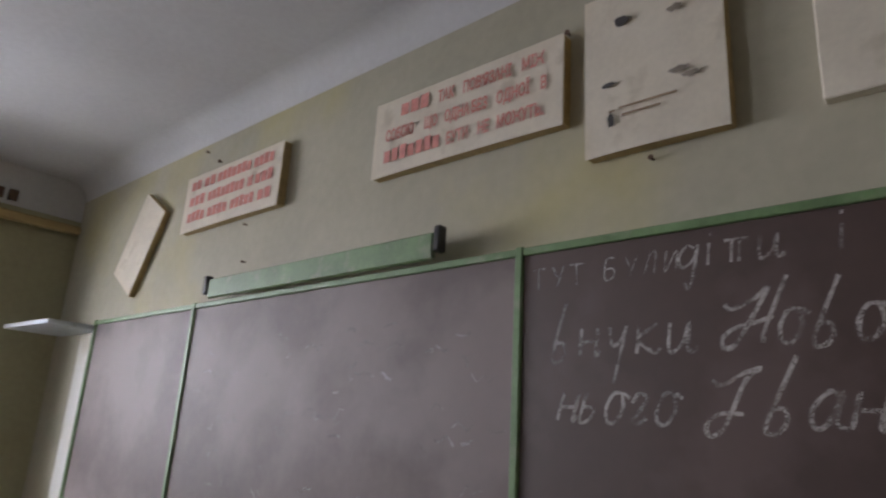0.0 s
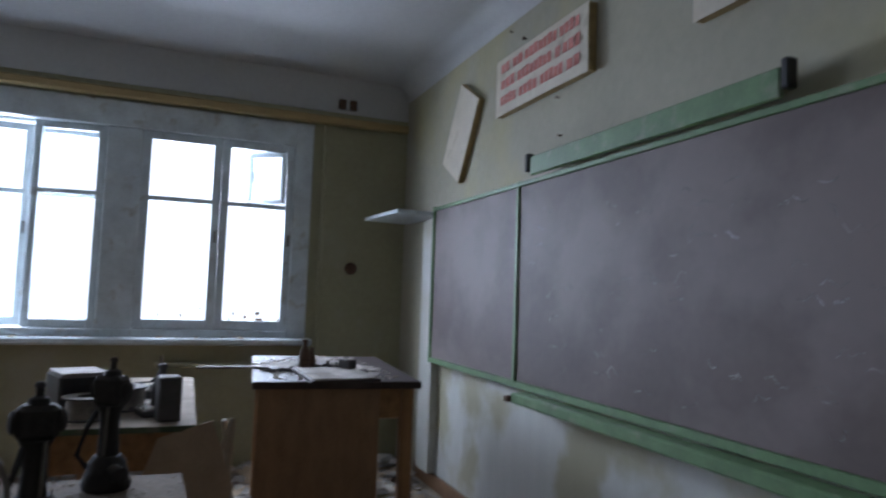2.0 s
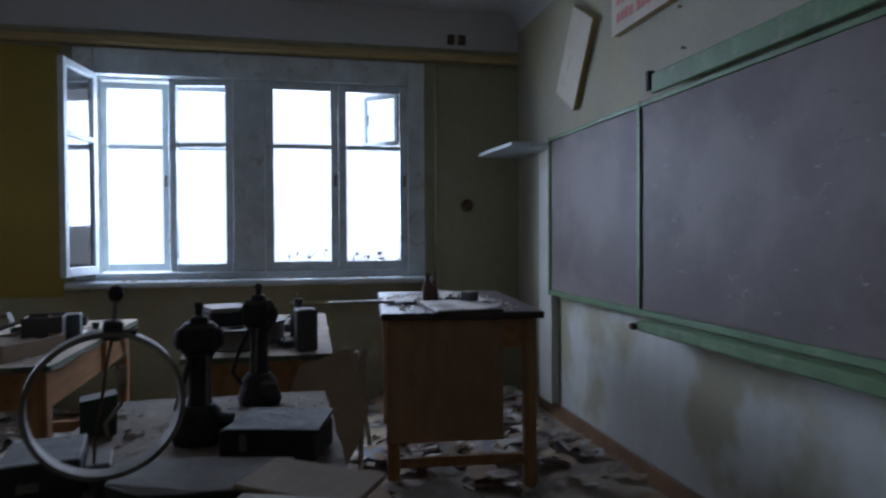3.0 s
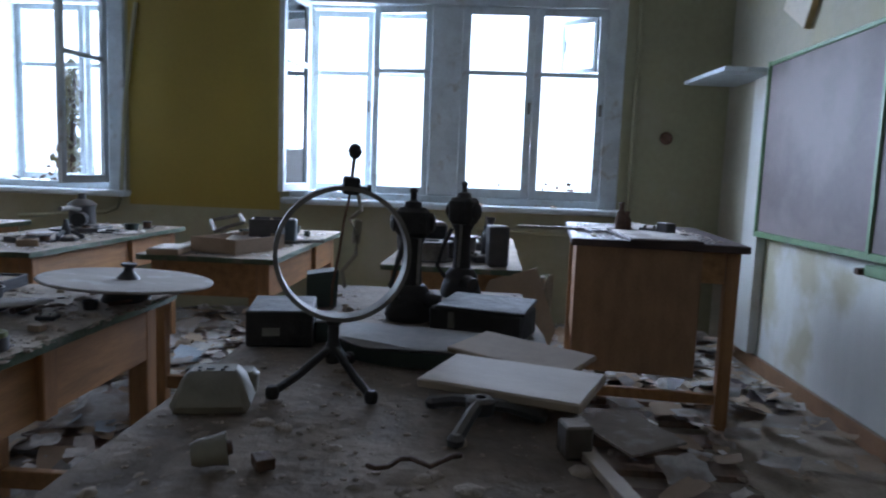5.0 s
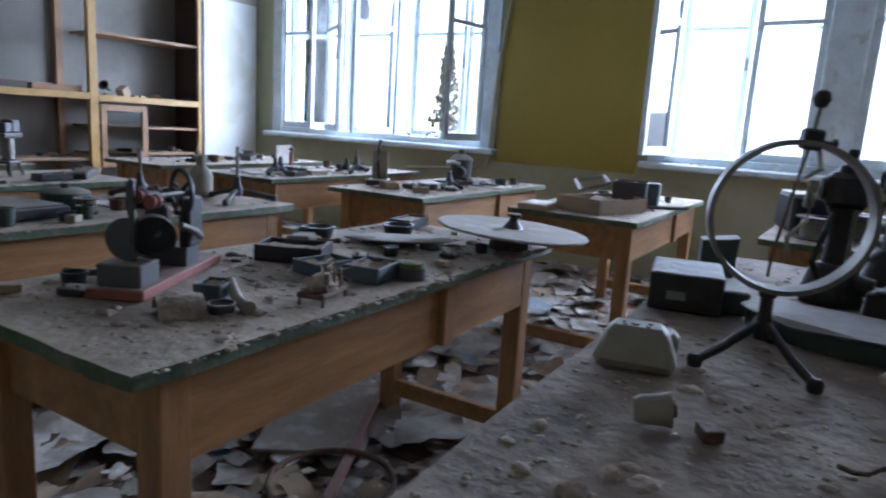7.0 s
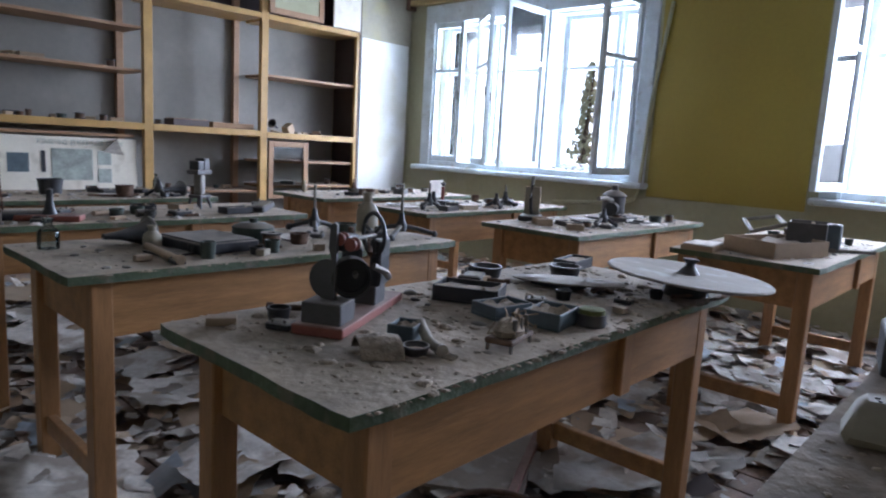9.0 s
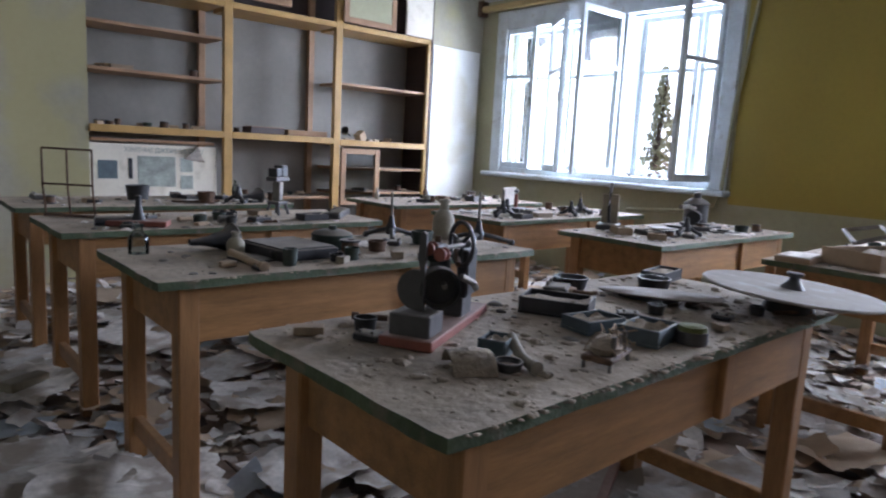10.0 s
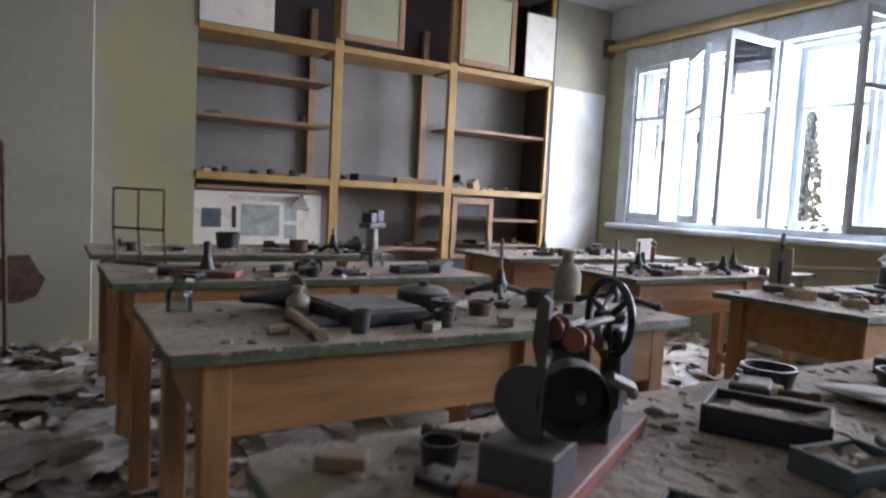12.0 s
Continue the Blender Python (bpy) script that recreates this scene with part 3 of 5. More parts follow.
# chalk writing: pen strokes on a unit height, "x,y" in tenths, strokes split by "/"
PEN = {
    "в": "2,12 1,7 0,2 0,-1 2,-1 3,1 2,3 0,3", "н": "0,6 0,0/0,3 4,3/4,6 4,0 5,1", "у": "0,6 1,2 3,3 4,6 3,0 2,-6", "к": "0,6 0,0/4,6 0,3 4,0 5,1", "и": "0,6 0,1 1,0 3,2 4,6 4,1 5,0 6,1",
    "Н": "-5,8 -3,7 1,9 3,11 1,5 -1,0 -3,-1 -4,1 -2,3 2,4 5,5/6,13 4,3 4,0", "о": "3,6 1,6 0,3 1,0 3,0 4,3 3,6 5,5", "а": "4,5 2,6 0,3 1,0 3,1 4,6 4,1 6,0", "ь": "0,6 0,0 2,0 3,2 2,3 0,3", "г": "0,4 1,6 3,5 2,2 1,0 3,0 4,1",
    "І": "-5,8 -3,7 0,9 3,10 1,8 0,3 -1,-1 -3,-2 -4,0 -2,2 2,2", "д": "4,5 2,6 0,3 1,0 4,2 5,6 4,-3 3,-6 2,-4", "і": "1,6 1,0/1,8 1,9", "т": "0,0 0,6/-2,6 4,6/2,6 2,0", "Т": "2,0 2,8/-1,8 5,8", "У": "0,8 2,4/5,8 2,0", "Б": "4,8 0,8 0,0 3,0 4,2 3,4 0,4", "Л": "0,0 2,8 4,8 4,0", "И": "0,8 0,0 4,8 4,0",
}


def ribbon(pts, w):
    """A flat chalk line on the board."""
    bm = bmesh.new()
    pts = [Vector((p[0], 0, p[2])) for p in pts]
    rows = []
    for i, p in enumerate(pts):
        d = (pts[min(i + 1, len(pts) - 1)] - pts[max(i - 1, 0)])
        d = d.normalized() if d.length > 1e-6 else Vector((1, 0, 0))
        k = Vector((-d.z, 0, d.x)) * w * (0.75 + 0.35 * noise.noise(p * 60))
        rows.append((bm.verts.new((p.x + k.x, BY - 0.0008, p.z + k.z)), bm.verts.new((p.x - k.x, BY - 0.0008, p.z - k.z))))
    for a, b in zip(rows, rows[1:]):
        bm.faces.new((a[0], b[0], b[1], a[1]))
    bmesh.ops.recalc_face_normals(bm, faces=bm.faces)
    return bm


def write(body, x, z, u, slant, step, thick):
    for k, ch in enumerate(body):
        for stroke in PEN.get(ch, "").split("/"):
            pts = [Vector([float(q) / 10 for q in p.split(",")]) for p in stroke.split()]
            fine = []
            for i in range(len(pts) - 1):
                p0, p1, p2, p3 = pts[max(i - 1, 0)], pts[i], pts[i + 1], pts[min(i + 2, len(pts) - 1)]
                for q in range(4):
                    t = q / 4
                    fine.append(0.5 * (2 * p1 + (p2 - p0) * t + (2 * p0 - 5 * p1 + 4 * p2 - p3) * t * t + (3 * p1 - p0 - 3 * p2 + p3) * t ** 3))
            if len(pts) < 2:
                continue
            fine.append(pts[-1])
            part("chalk_stroke", ribbon([(x + k * step + u * (p.x + slant * p.y), 0, z + u * p.y) for p in fine], thick), M_CHALK, bb)


write("ТУТ", -0.755, 1.79, 0.075, 0.0, 0.065, 0.0035)
write("БУЛИ", -0.52, 1.795, 0.07, 0.1, 0.058, 0.003)
write("діти", -0.31, 1.80, 0.095, 0.1, 0.066, 0.005)
write("і", 0.05, 1.80, 0.10, 0.1, 0.07, 0.005)
write("внуки", -0.685, 1.585, 0.125, 0.1, 0.085, 0.0062)
write("Ново", -0.165, 1.60, 0.118, 0.25, 0.078, 0.0066)
write("нього", -0.67, 1.41, 0.12, 0.3, 0.07, 0.0062)
write("Іван", -0.205, 1.41, 0.13, 0.3, 0.083, 0.0068)
rng = random.Random(5)
for k in range(70):
    x, z = rng.uniform(-2.7, -0.9), rng.uniform(0.95, 1.75)
    pts = [(x + i * 0.018 + rng.uniform(-0.012, 0.012), BY - 0.0005, z + rng.uniform(-0.02, 0.02)) for i in range(rng.randint(3, 6))]
    part("chalk_stroke", ribbon(pts, rng.uniform(0.002, 0.006)), M_CHALKF, bb)

# posters over the board
YP = YB - 0.045


def poster(x0, x1, z0, z1, label, tilt=0.0):
    p = thing("poster", label, "poster", pose((x0 + x1) / 2, YP, (z0 + z1) / 2, 0, tilt, 0))
    w, h = (x1 - x0) / 2, (z1 - z0) / 2
    part("board", box(-w, w, 0, YB - YP, -h, h, 0.004), M_PELMET, p)
    bm = bmesh.new()
    n = 24
    vs = [[bm.verts.new((-w + 2 * w * i / n, -0.004 - (0.008 * math.sin(math.pi * i / n) if j == 0 else 0), -h - 0.006 + (2 * h + 0.006) * j / 3)) for j in range(4)] for i in range(n + 1)]
    for i in range(n):
        for j in range(3):
            bm.faces.new((vs[i][j], vs[i + 1][j], vs[i + 1][j + 1], vs[i][j + 1]))
    part("sheet", bm, M_POSTER, p, "yellowed poster sheet", True)
    return p


def word(p, kind, x, z, w, h, y=-0.0065):
    if kind is None:
        bm = bmesh.new()
        n = max(2, int(w / (h * 0.72)))
        for i in range(n):
            a = x + w * i / n
            add_box(bm, a, a + w / n * 0.8, y, y + 0.001, z, z + h * (0.85 + 0.15 * ((i * 7) % 3) / 2))
        part("lettering", bm, M_REDINK, p, "blurred red lettering")
    else:
        text_on(kind, h * 1.38, facing_south(x, y, z), M_REDINK, p, 0.0005, 0.0, 0.0025)


p1 = poster(-3.20, -2.26, 2.37, 2.70, "small cream slogan board with faded red lettering")
for z, words in ((0.075, ((-0.40, 0.11), (-0.26, 0.12), (-0.12, 0.33), (0.23, 0.18))), (-0.02, ((-0.40, 0.17), (-0.2, 0.36), (0.19, 0.05), (0.26, 0.16))), (-0.115, ((-0.40, 0.19), (-0.18, 0.2), (0.05, 0.22), (0.30, 0.12)))):
    for x, w in words:
        word(p1, None, x, z, w, 0.06, -0.0105)
p2 = poster(-1.59, -0.68, 2.34, 2.67, "cream slogan board with red lettering and a curling lower edge", 0.5)
word(p2, None, -0.30, 0.075, 0.16, 0.06, -0.0105)
word(p2, None, -0.38, -0.115, 0.31, 0.06, -0.0105)
for body, x, z in (("ТАК", -0.10, 0.075), ("ПОВ'ЯЗАНІ", 0.025, 0.075), ("СОБОЮ", -0.38, -0.02), ("ОДНА", -0.06, -0.02), ("МІЖ", 0.29, 0.075), ("ЩО", -0.165, -0.02), ("БЕЗ", 0.07, -0.02), ("ОДНОЇ", 0.185, -0.02), ("В", 0.37, -0.02), ("БУТИ", -0.045, -0.115), ("НЕ", 0.105, -0.115), ("МОЖУТЬ.", 0.19, -0.115)):
    text_on(body, 0.066, facing_south(x, -0.0105, z) @ Matrix.Diagonal((0.62, 1, 1, 1)), M_REDINK, p2, 0.0005, 0.0, 0.0018)
p3 = poster(-0.60, -0.165, 2.19, 2.74, "whitish board with torn paper remains and dark marks")
def smudge(p, x, z, w, h, seed, material, label=""):
    """A ragged stain of its own outline on a hanging sheet."""
    q = random.Random(seed)
    rim = [(x + w / 2 * math.cos(a) * q.uniform(0.6, 1.2), z + h / 2 * math.sin(a) * q.uniform(0.6, 1.2)) for a in [i * math.pi / 6 for i in range(12)]]
    part("stain_mark", slab(rim, 0.0, 0.0012, pose(0, -0.0128, 0, 90, 0, 0)), material, p, label)


for k, (x, z, w, h) in enumerate(((-0.085, 0.155, 0.05, 0.035), (0.085, 0.13, 0.05, 0.028), (-0.13, -0.055, 0.05, 0.018), (0.09, -0.075, 0.06, 0.022), (-0.125, -0.175, 0.025, 0.05), (0.12, -0.10, 0.05, 0.02), (0.10, 0.20, 0.06, 0.018))):
    smudge(p3, x, z, w, h, k, M_DISC if k % 2 else M_GREY)
for z, x0, x1 in ((-0.145, -0.10, 0.08), (-0.170, -0.09, 0.03), (-0.150, -0.13, -0.11)):
    part("pen_line", box(x0, x1, -0.0145, -0.012, z, z + 0.007, 0.001), M_CARD, p3, "faint brown drawn line")
p4 = thing("poster", "pale board with a brown dome-shaped drawing", "poster", pose(0.45, YB - 0.04, 2.50))
part("board", box(-0.40, 0.40, 0, 0.04, -0.31, 0.35, 0.004), M_POSTER, p4)
part("drawing", lathe([(0, 0), (0.13, 0), (0.12, 0.05), (0.07, 0.10), (0, 0.12)], 20, pose(-0.08, -0.002, -0.18) @ Matrix.Diagonal((1, 0.03, 1, 1))), M_CARD, p4)
dm = thing("wall_board", "tilted white board hanging askew near the corner", "board", pose(-3.73, YB - 0.04, 2.43, 0, 31, 0))
part("board", box(-0.17, 0.17, 0, 0.035, -0.33, 0.25, 0.003), M_PELMET, dm)
part("sheet", box(-0.166, 0.166, -0.004, 0, -0.326, 0.246), M_POSTER, dm, "white paper sheet")
ls = thing("wall_shelf", "white painted plank shelf fixed beside the blackboard", "shelf", pose(-4.42, 1.32, 1.87, 0, 0, 4))
part("plank", box(-0.34, 0.34, -0.2, 0.17, 0, 0.028, 0.004), M_FRAME, ls)
wp = thing("heating_pipe", "thin painted riser pipe on the window wall", "pipe")
part("pipe", tube((XW + 0.04, 0.80, 0), (XW + 0.04, 0.80, 2.63), 0.014), M_WALLW, wp, "", True)
gp = thing("heating_pipe", "bent grey pipe under the window", "pipe")
part("pipe", path([(XW + 0.06, -4.05, 0.70), (XW + 0.06, -3.35, 0.76), (XW + 0.06, -3.24, 0.80), (XW + 0.06, -3.20, 0.92), (XW + 0.05, -3.17, 1.6), (XW + 0.03, -3.08, 2.4)], 0.016), M_WALLW, gp, "", True)
gp2 = thing("heating_pipe", "short horizontal pipe below the closed window", "pipe")
part("pipe", tube((XW + 0.07, -0.35, 0.745), (XW + 0.07, 0.75, 0.745), 0.02), M_WALLW, gp2, "", True)
so = thing("socket", "broken dark socket hole in the wall", "socket", pose(XW, 1.06, 1.50, 0, 90, 0))
part("plate", lathe([(0, 0.02), (0.03, 0.02), (0.045, 0.01), (0.05, 0)], 16), M_RUST, so)
for y in (0.93, 1.02):
    hk = thing("wall_mark", "dark iron bracket stub in the plaster", "bracket", pose(XW + 0.005, y, 2.83))
    part("stub", box(0, 0.02, -0.03, 0.03, -0.04, 0.04, 0.004), M_RUST, hk)
pb = thing("pelmet_bracket", "dark iron pelmet bracket in the corner", "bracket", pose(XW, YS + 0.05, 2.62))
part("plate", box(0.0, 0.11, -0.04, 0.02, -0.02, 0.14, 0.005), M_RUST, pb)
q_ = random.Random(8)
setting("trim_bare_patch", slab([(0.17 * math.cos(k * math.pi / 9) * q_.uniform(0.75, 1.2), 0.15 * math.sin(k * math.pi / 9) * q_.uniform(0.75, 1.2)) for k in range(18)], 0.0, 0.004, pose(0.10, YS + 0.225, 0.46, 90, 0, 0)), M_RUST, "ragged patch of bare brown plaster on the pier", "patch")

# the whiteness of this slab partly stands in for window light
setting("trim_dado", box(-4.30, XE, YB - 0.004, YB - 0.0005, 0.075, 0.84), M_DADO, "streaked whitewash below the blackboard, whitened for window light", "wall paint")
wpn = thing("white_panel_board", "narrow white painted board beside the blackboard", "board", pose(-4.20, BY + 0.015, 0.08))
part("plank", box(-0.12, 0.12, 0, YB - BY - 0.02, 0, 1.78, 0.003), M_WHITEP, wpn)
rng = random.Random(77)
for i in range(14):
    nl = thing("nail", "rusty nail in the plaster wall", "nail", pose(rng.uniform(-3.2, 0.2), YB, rng.uniform(2.06, 2.9), 90, 0, 0), "nails in the wall")
    part("shank", tube((0, 0, -0.002), (0, 0.002, 0.018), 0.004, n=8), M_RUST, nl)
    part("head", tube((0, 0.002, 0.018), (0, 0.002, 0.021), rng.uniform(0.006, 0.011), n=8), M_RUST, nl)
# newspaper poster standing in the shelving
nw = thing("wall_chart", "torn physics wall chart with faded grey pictures", "chart", pose(-1.46, FY - 0.05, 0.83, 3, 0, 0))
part("sheet", box(-0.5, 0.5, 0, 0.006, -0.22, 0.23, 0.001), M_POSTER, nw)
for x0, x1, z0, z1, mm in ((0.28, 0.42, -0.04, 0.10, M_BLUE), (0.17, 0.2, -0.04, 0.12, M_BAKE), (-0.16, 0.13, -0.10, 0.14, M_PRINT), (-0.30, -0.2, 0.02, 0.13, M_PRINT), (-0.30, -0.2, -0.12, -0.01, M_PRINT)):
    part("picture", box(x0, x1, 0.007, 0.009, z0, z1, 0.0005), mm, nw)
text_on("ХІМІЧНІ ДЖЕРЕЛА СТРУ", 0.05, pose(0.23, 0.0095, 0.17, 90, 0, 180), M_PRINT, nw, 0.0003)
part("torn_corner", lathe([(0.0, 0), (0.03, 0.05), (0.09, 0.14)], 3, pose(-0.40, 0.01, 0.10, 0, 50, 0)), M_PAPER, nw, "curled torn paper corner")

# ---- small apparatus ----
TZ = 0.762


def cup(m, r, h, material, label, name="cup", cat="cup"):
    t = thing(name, label, cat, m)
    part("bowl", lathe([(0, 0), (r * 0.85, 0), (r, h), (r * 0.9, h), (r * 0.76, 0.006), (0, 0.006)], 20), material, t, "", True)
    part("rim", lathe([(r * 0.9, h), (r * 1.04, h), (r * 1.04, h + 0.004), (r * 0.9, h + 0.004), (r * 0.9, h)], 20), material, t, "", True)
    part("dust_fill", lathe([(0, h * 0.62), (r * 0.88, h * 0.55), (r * 0.86, 0.008), (0, 0.008)], 14), M_RUBBLE, t, "settled dust", True)
    return t


def open_box(m, w, d, h, material, label, name="tray", wall=0.006, cat="box"):
    t = thing(name, label, cat, m)
    part("bottom", box(-w / 2, w / 2, -d / 2, d / 2, 0, wall), material, t)
    for a in (-1, 1):
        part("side", box(a * (w / 2 - wall / 2) - wall / 2, a * (w / 2 - wall / 2) + wall / 2, -d / 2, d / 2, wall, h, 0.0015), material, t)
        part("end", box(-w / 2 + wall, w / 2 - wall, a * (d / 2 - wall / 2) - wall / 2, a * (d / 2 - wall / 2) + wall / 2, wall, h * 0.96, 0.0015), material, t)
    bm = box(-w / 2 + wall, w / 2 - wall, -d / 2 + wall, d / 2 - wall, wall, h * 0.72)
    bmesh.ops.subdivide_edges(bm, edges=bm.edges[:], cuts=4, use_grid_fill=True)
    for v in bm.verts:
        if v.co.z > h * 0.6:
            v.co.z += h * 0.55 * noise.noise(v.co * 40 + Vector((w * 50, d * 70, 0)))
    part("dust_fill", bm, M_RUBBLE, t, "settled dust and fragments", True)
    return t


def meter(m, s, material, label):
    t = thing("measuring_meter", label, "meter", m)
    part("case", box(-s, s, -s * 0.75, s * 0.75, 0, s * 0.55, s * 0.1), material, t)
    part("dial", box(-s * 0.7, s * 0.7, -s * 0.2, s * 0.6, s * 0.552, s * 0.57), M_IVORY, t, "yellowed dial")
    for a in (-0.5, 0.5):
        part("terminal", tube((a * s, -s * 0.5, s * 0.55), (a * s, -s * 0.5, s * 0.8), s * 0.12, n=8), M_STEEL, t)
    return t


def bottle(m, r, h, material, label):
    t = thing("bottle", label, "bottle", m)
    part("body", lathe([(0, 0), (r, 0), (r, h * 0.5), (r * 0.85, h * 0.62), (r * 0.42, h * 0.76), (r * 0.42, h * 0.92)], 20), material, t, "", True)
    part("lip", lathe([(r * 0.42, h * 0.92), (r * 0.55, h * 0.93), (r * 0.55, h), (r * 0.35, h), (r * 0.35, h * 0.92)], 16), material, t, "", True)
    return t


def tripod(m, r, h, material, label, name="laboratory_stand", rod=0.006):
    t = thing(name, label, "stand", m)
    for k in range(3):
        a = 2 * math.pi * k / 3 + 0.3
        c, s_ = math.cos(a), math.sin(a)
        bm = path([(0.01 * c, 0.01 * s_, 0.045), (0.5 * r * c, 0.5 * r * s_, 0.032), (r * c, r * s_, 0.012)], 0.010, 8)
        part("leg", bm, material, t, "", True)
        part("foot", lathe([(0, 0), (0.012, 0), (0.014, 0.012), (0.008, 0.024), (0, 0.026)], 12, pose(r * c, r * s_, 0)), material, t, "", True)
    part("hub", lathe([(0, 0.02), (0.022, 0.022), (0.024, 0.05), (0.014, 0.07), (0.010, 0.10), (0, 0.10)], 16), material, t, "", True)
    if h:
        part("rod", tube((0, 0, 0.09), (0, 0, h), rod, n=10), M_STEEL, t, "", True)
    return t


def rod(m, length, r, material, label, name="metal_rod", cat="rod"):
    t = thing(name, label, cat, m)
    part("bar", tube((0, 0, r), (length, 0, r), r, n=10), material, t, "", True)
    part("end_collar", tube((length - 0.015, 0, r * 1.25), (length, 0, r * 1.25), r * 1.25, n=10), material, t, "", True)
    return t


def horn(m, s, material, label):
    t = thing("funnel", label, "funnel", m)
    part("cone", lathe([(0.10 * s, 0), (0.14 * s, 0.5 * s), (0.3 * s, 1.1 * s), (0.5 * s, 1.5 * s), (0.46 * s, 1.5 * s), (0.26 * s, 1.1 * s), (0.08 * s, 0.1 * s)], 20), material, t, "", True)
    part("flange", lathe([(0.46 * s, 1.46 * s), (0.56 * s, 1.46 * s), (0.56 * s, 1.54 * s), (0.46 * s, 1.54 * s), (0.46 * s, 1.46 * s)], 20), M_STEEL, t, "", True)
    return t


def block(m, w, d, h, material, label, name="wooden_block", lid=None, cat="block"):
    t = thing(name, label, cat, m)
    part("body", box(-w / 2, w / 2, -d / 2, d / 2, 0, h, min(w, d, h) * 0.08), material, t)
    if lid:
        part("cover", box(-w / 2 * 0.92, w / 2 * 0.92, -d / 2 * 0.92, d / 2 * 0.92, h, h + 0.006, 0.002), lid, t)
    return t


def coil(m, r, h, material, label):
    t = thing("coil", label, "coil", m)
    part("flange", tube((0, 0, 0), (0, 0, 0.006), r, n=20), M_BAKE, t, "", True)
    part("winding", lathe([(r * 0.5, 0.006), (r * 0.8, 0.007), (r * 0.82, h / 2), (r * 0.8, h - 0.007), (r * 0.5, h - 0.006)], 20), material, t, "", True)
    part("flange", lathe([(r * 0.4, h - 0.006), (r, h - 0.006), (r, h), (r * 0.4, h), (r * 0.4, h - 0.006)], 20), M_BAKE, t, "", True)
    return t


def magnet_stand(m, material, label, s=1.0):
    """A small upright optical or magnetic device on four splayed legs."""
    t = thing("optical_instrument", label, "instrument", m)
    for x in (-0.05, 0.05):
        for y in (-0.04, 0.04):
            part("leg", path([(x * s, y * s, 0), (x * 0.7 * s, y * 0.7 * s, 0.06 * s)], 0.008 * s, 8), material, t)
    part("table", box(-0.05 * s, 0.05 * s, -0.04 * s, 0.04 * s, 0.058 * s, 0.075 * s, 0.004), material, t)
    part("column", box(-0.022 * s, 0.022 * s, -0.025 * s, 0.025 * s, 0.075 * s, 0.19 * s, 0.006), M_STEEL, t)
    part("stage", box(-0.07 * s, 0.07 * s, -0.035 * s, 0.035 * s, 0.19 * s, 0.215 * s, 0.004), material, t)
    part("head", box(-0.055 * s, 0.0, -0.03 * s, 0.03 * s, 0.215 * s, 0.28 * s, 0.004), M_BAKE, t)
    part("head_cover", box(0.002, 0.055 * s, -0.03 * s, 0.03 * s, 0.215 * s, 0.265 * s, 0.004), M_BAKE, t)
    return t


# cinema-projector-like mechanism on a red base
mech = thing("gear_mechanism", "dusty dark projector mechanism on a red wooden base board", "apparatus", pose(-0.465, -1.605, TZ, 0, 0, -151) @ Matrix.Scale(0.86, 4))
part("base_board", box(0.0, 0.44, -0.065, 0.065, 0, 0.025, 0.003), M_RED, mech)
for x, d in ((0.02, 0.09), (0.25, 0.08)):
    part("pedestal", box(x, x + d, -0.05, 0.05, 0.018, 0.075, 0.003), M_GREY, mech, "grey painted pedestal")
bm = bmesh.new()
prof = [(-0.016, 0.075)] + [(0.002 + 0.048 * math.cos(radians(a)), 0.125 + 0.048 * math.sin(radians(a))) for a in range(-80, 101, 15)] + [(0.002, 0.20), (-0.002, 0.252), (-0.010, 0.262), (-0.018, 0.255), (-0.018, 0.18)]
fr_ = [bm.verts.new((0.060, y, z)) for y, z in prof]
bk_ = [bm.verts.new((0.072, y, z)) for y, z in prof]
bm.faces.new(fr_)
bm.faces.new(bk_[::-1])
for i in range(len(prof)):
    j = (i + 1) % len(prof)
    bm.faces.new((fr_[i], bk_[i], bk_[j], fr_[j]))
part("side_plate", bm, M_GREY, mech)
drum = part("drum", lathe([(0, -0.022), (0.038, -0.022), (0.042, -0.018), (0.049, -0.02), (0.049, 0.024), (0.044, 0.024), (0.042, -0.01), (0, -0.01)], 28, pose(0.102, -0.040, 0.128) @ pose(0, 0, 0, 0, 0, 28) @ pose(0, 0, 0, 0, -90, 0)), M_BLACK, mech, "black film drum", True)
part("axle", tube((0.08, -0.06, 0.135), (0.14, -0.035, 0.135), 0.006), M_STEEL, drum)
part("housing", box(0.085, 0.15, -0.04, 0.0, 0.19, 0.228, 0.006), M_BLACK, mech, "black roller housing")
for y in (-0.03, -0.012):
    part("roller", lathe([(0, -0.012), (0.016, -0.012), (0.016, -0.008), (0.011, -0.006), (0.011, 0.006), (0.016, 0.008), (0.016, 0.012), (0, 0.012)], 16, pose(0.085, y * 1.6, 0.228 + y * 0.6, 0, 90, -10)), M_RED, mech, "dull red roller", True)
bm = bmesh.new()
WC = pose(0.25, -0.04, 0.215) @ pose(0, 0, 0, 90, 0, 50)
add_path(bm, [(0.055 * math.cos(2 * math.pi * i / 28), 0.055 * math.sin(2 * math.pi * i / 28), 0) for i in range(28)], 0.006, 6, True)
for k in range(3):
    a = 2 * math.pi * k / 3 + 0.4
    add_tube(bm, (0, 0, 0), (0.055 * math.cos(a), 0.055 * math.sin(a), 0), 0.006, 0.004, 8)
add_tube(bm, (0, 0, -0.02), (0, 0, 0.02), 0.011)
bmesh.ops.transform(bm, matrix=WC, verts=bm.verts)
part("flywheel", bm, M_BLACK, mech, "black spoked flywheel", True)
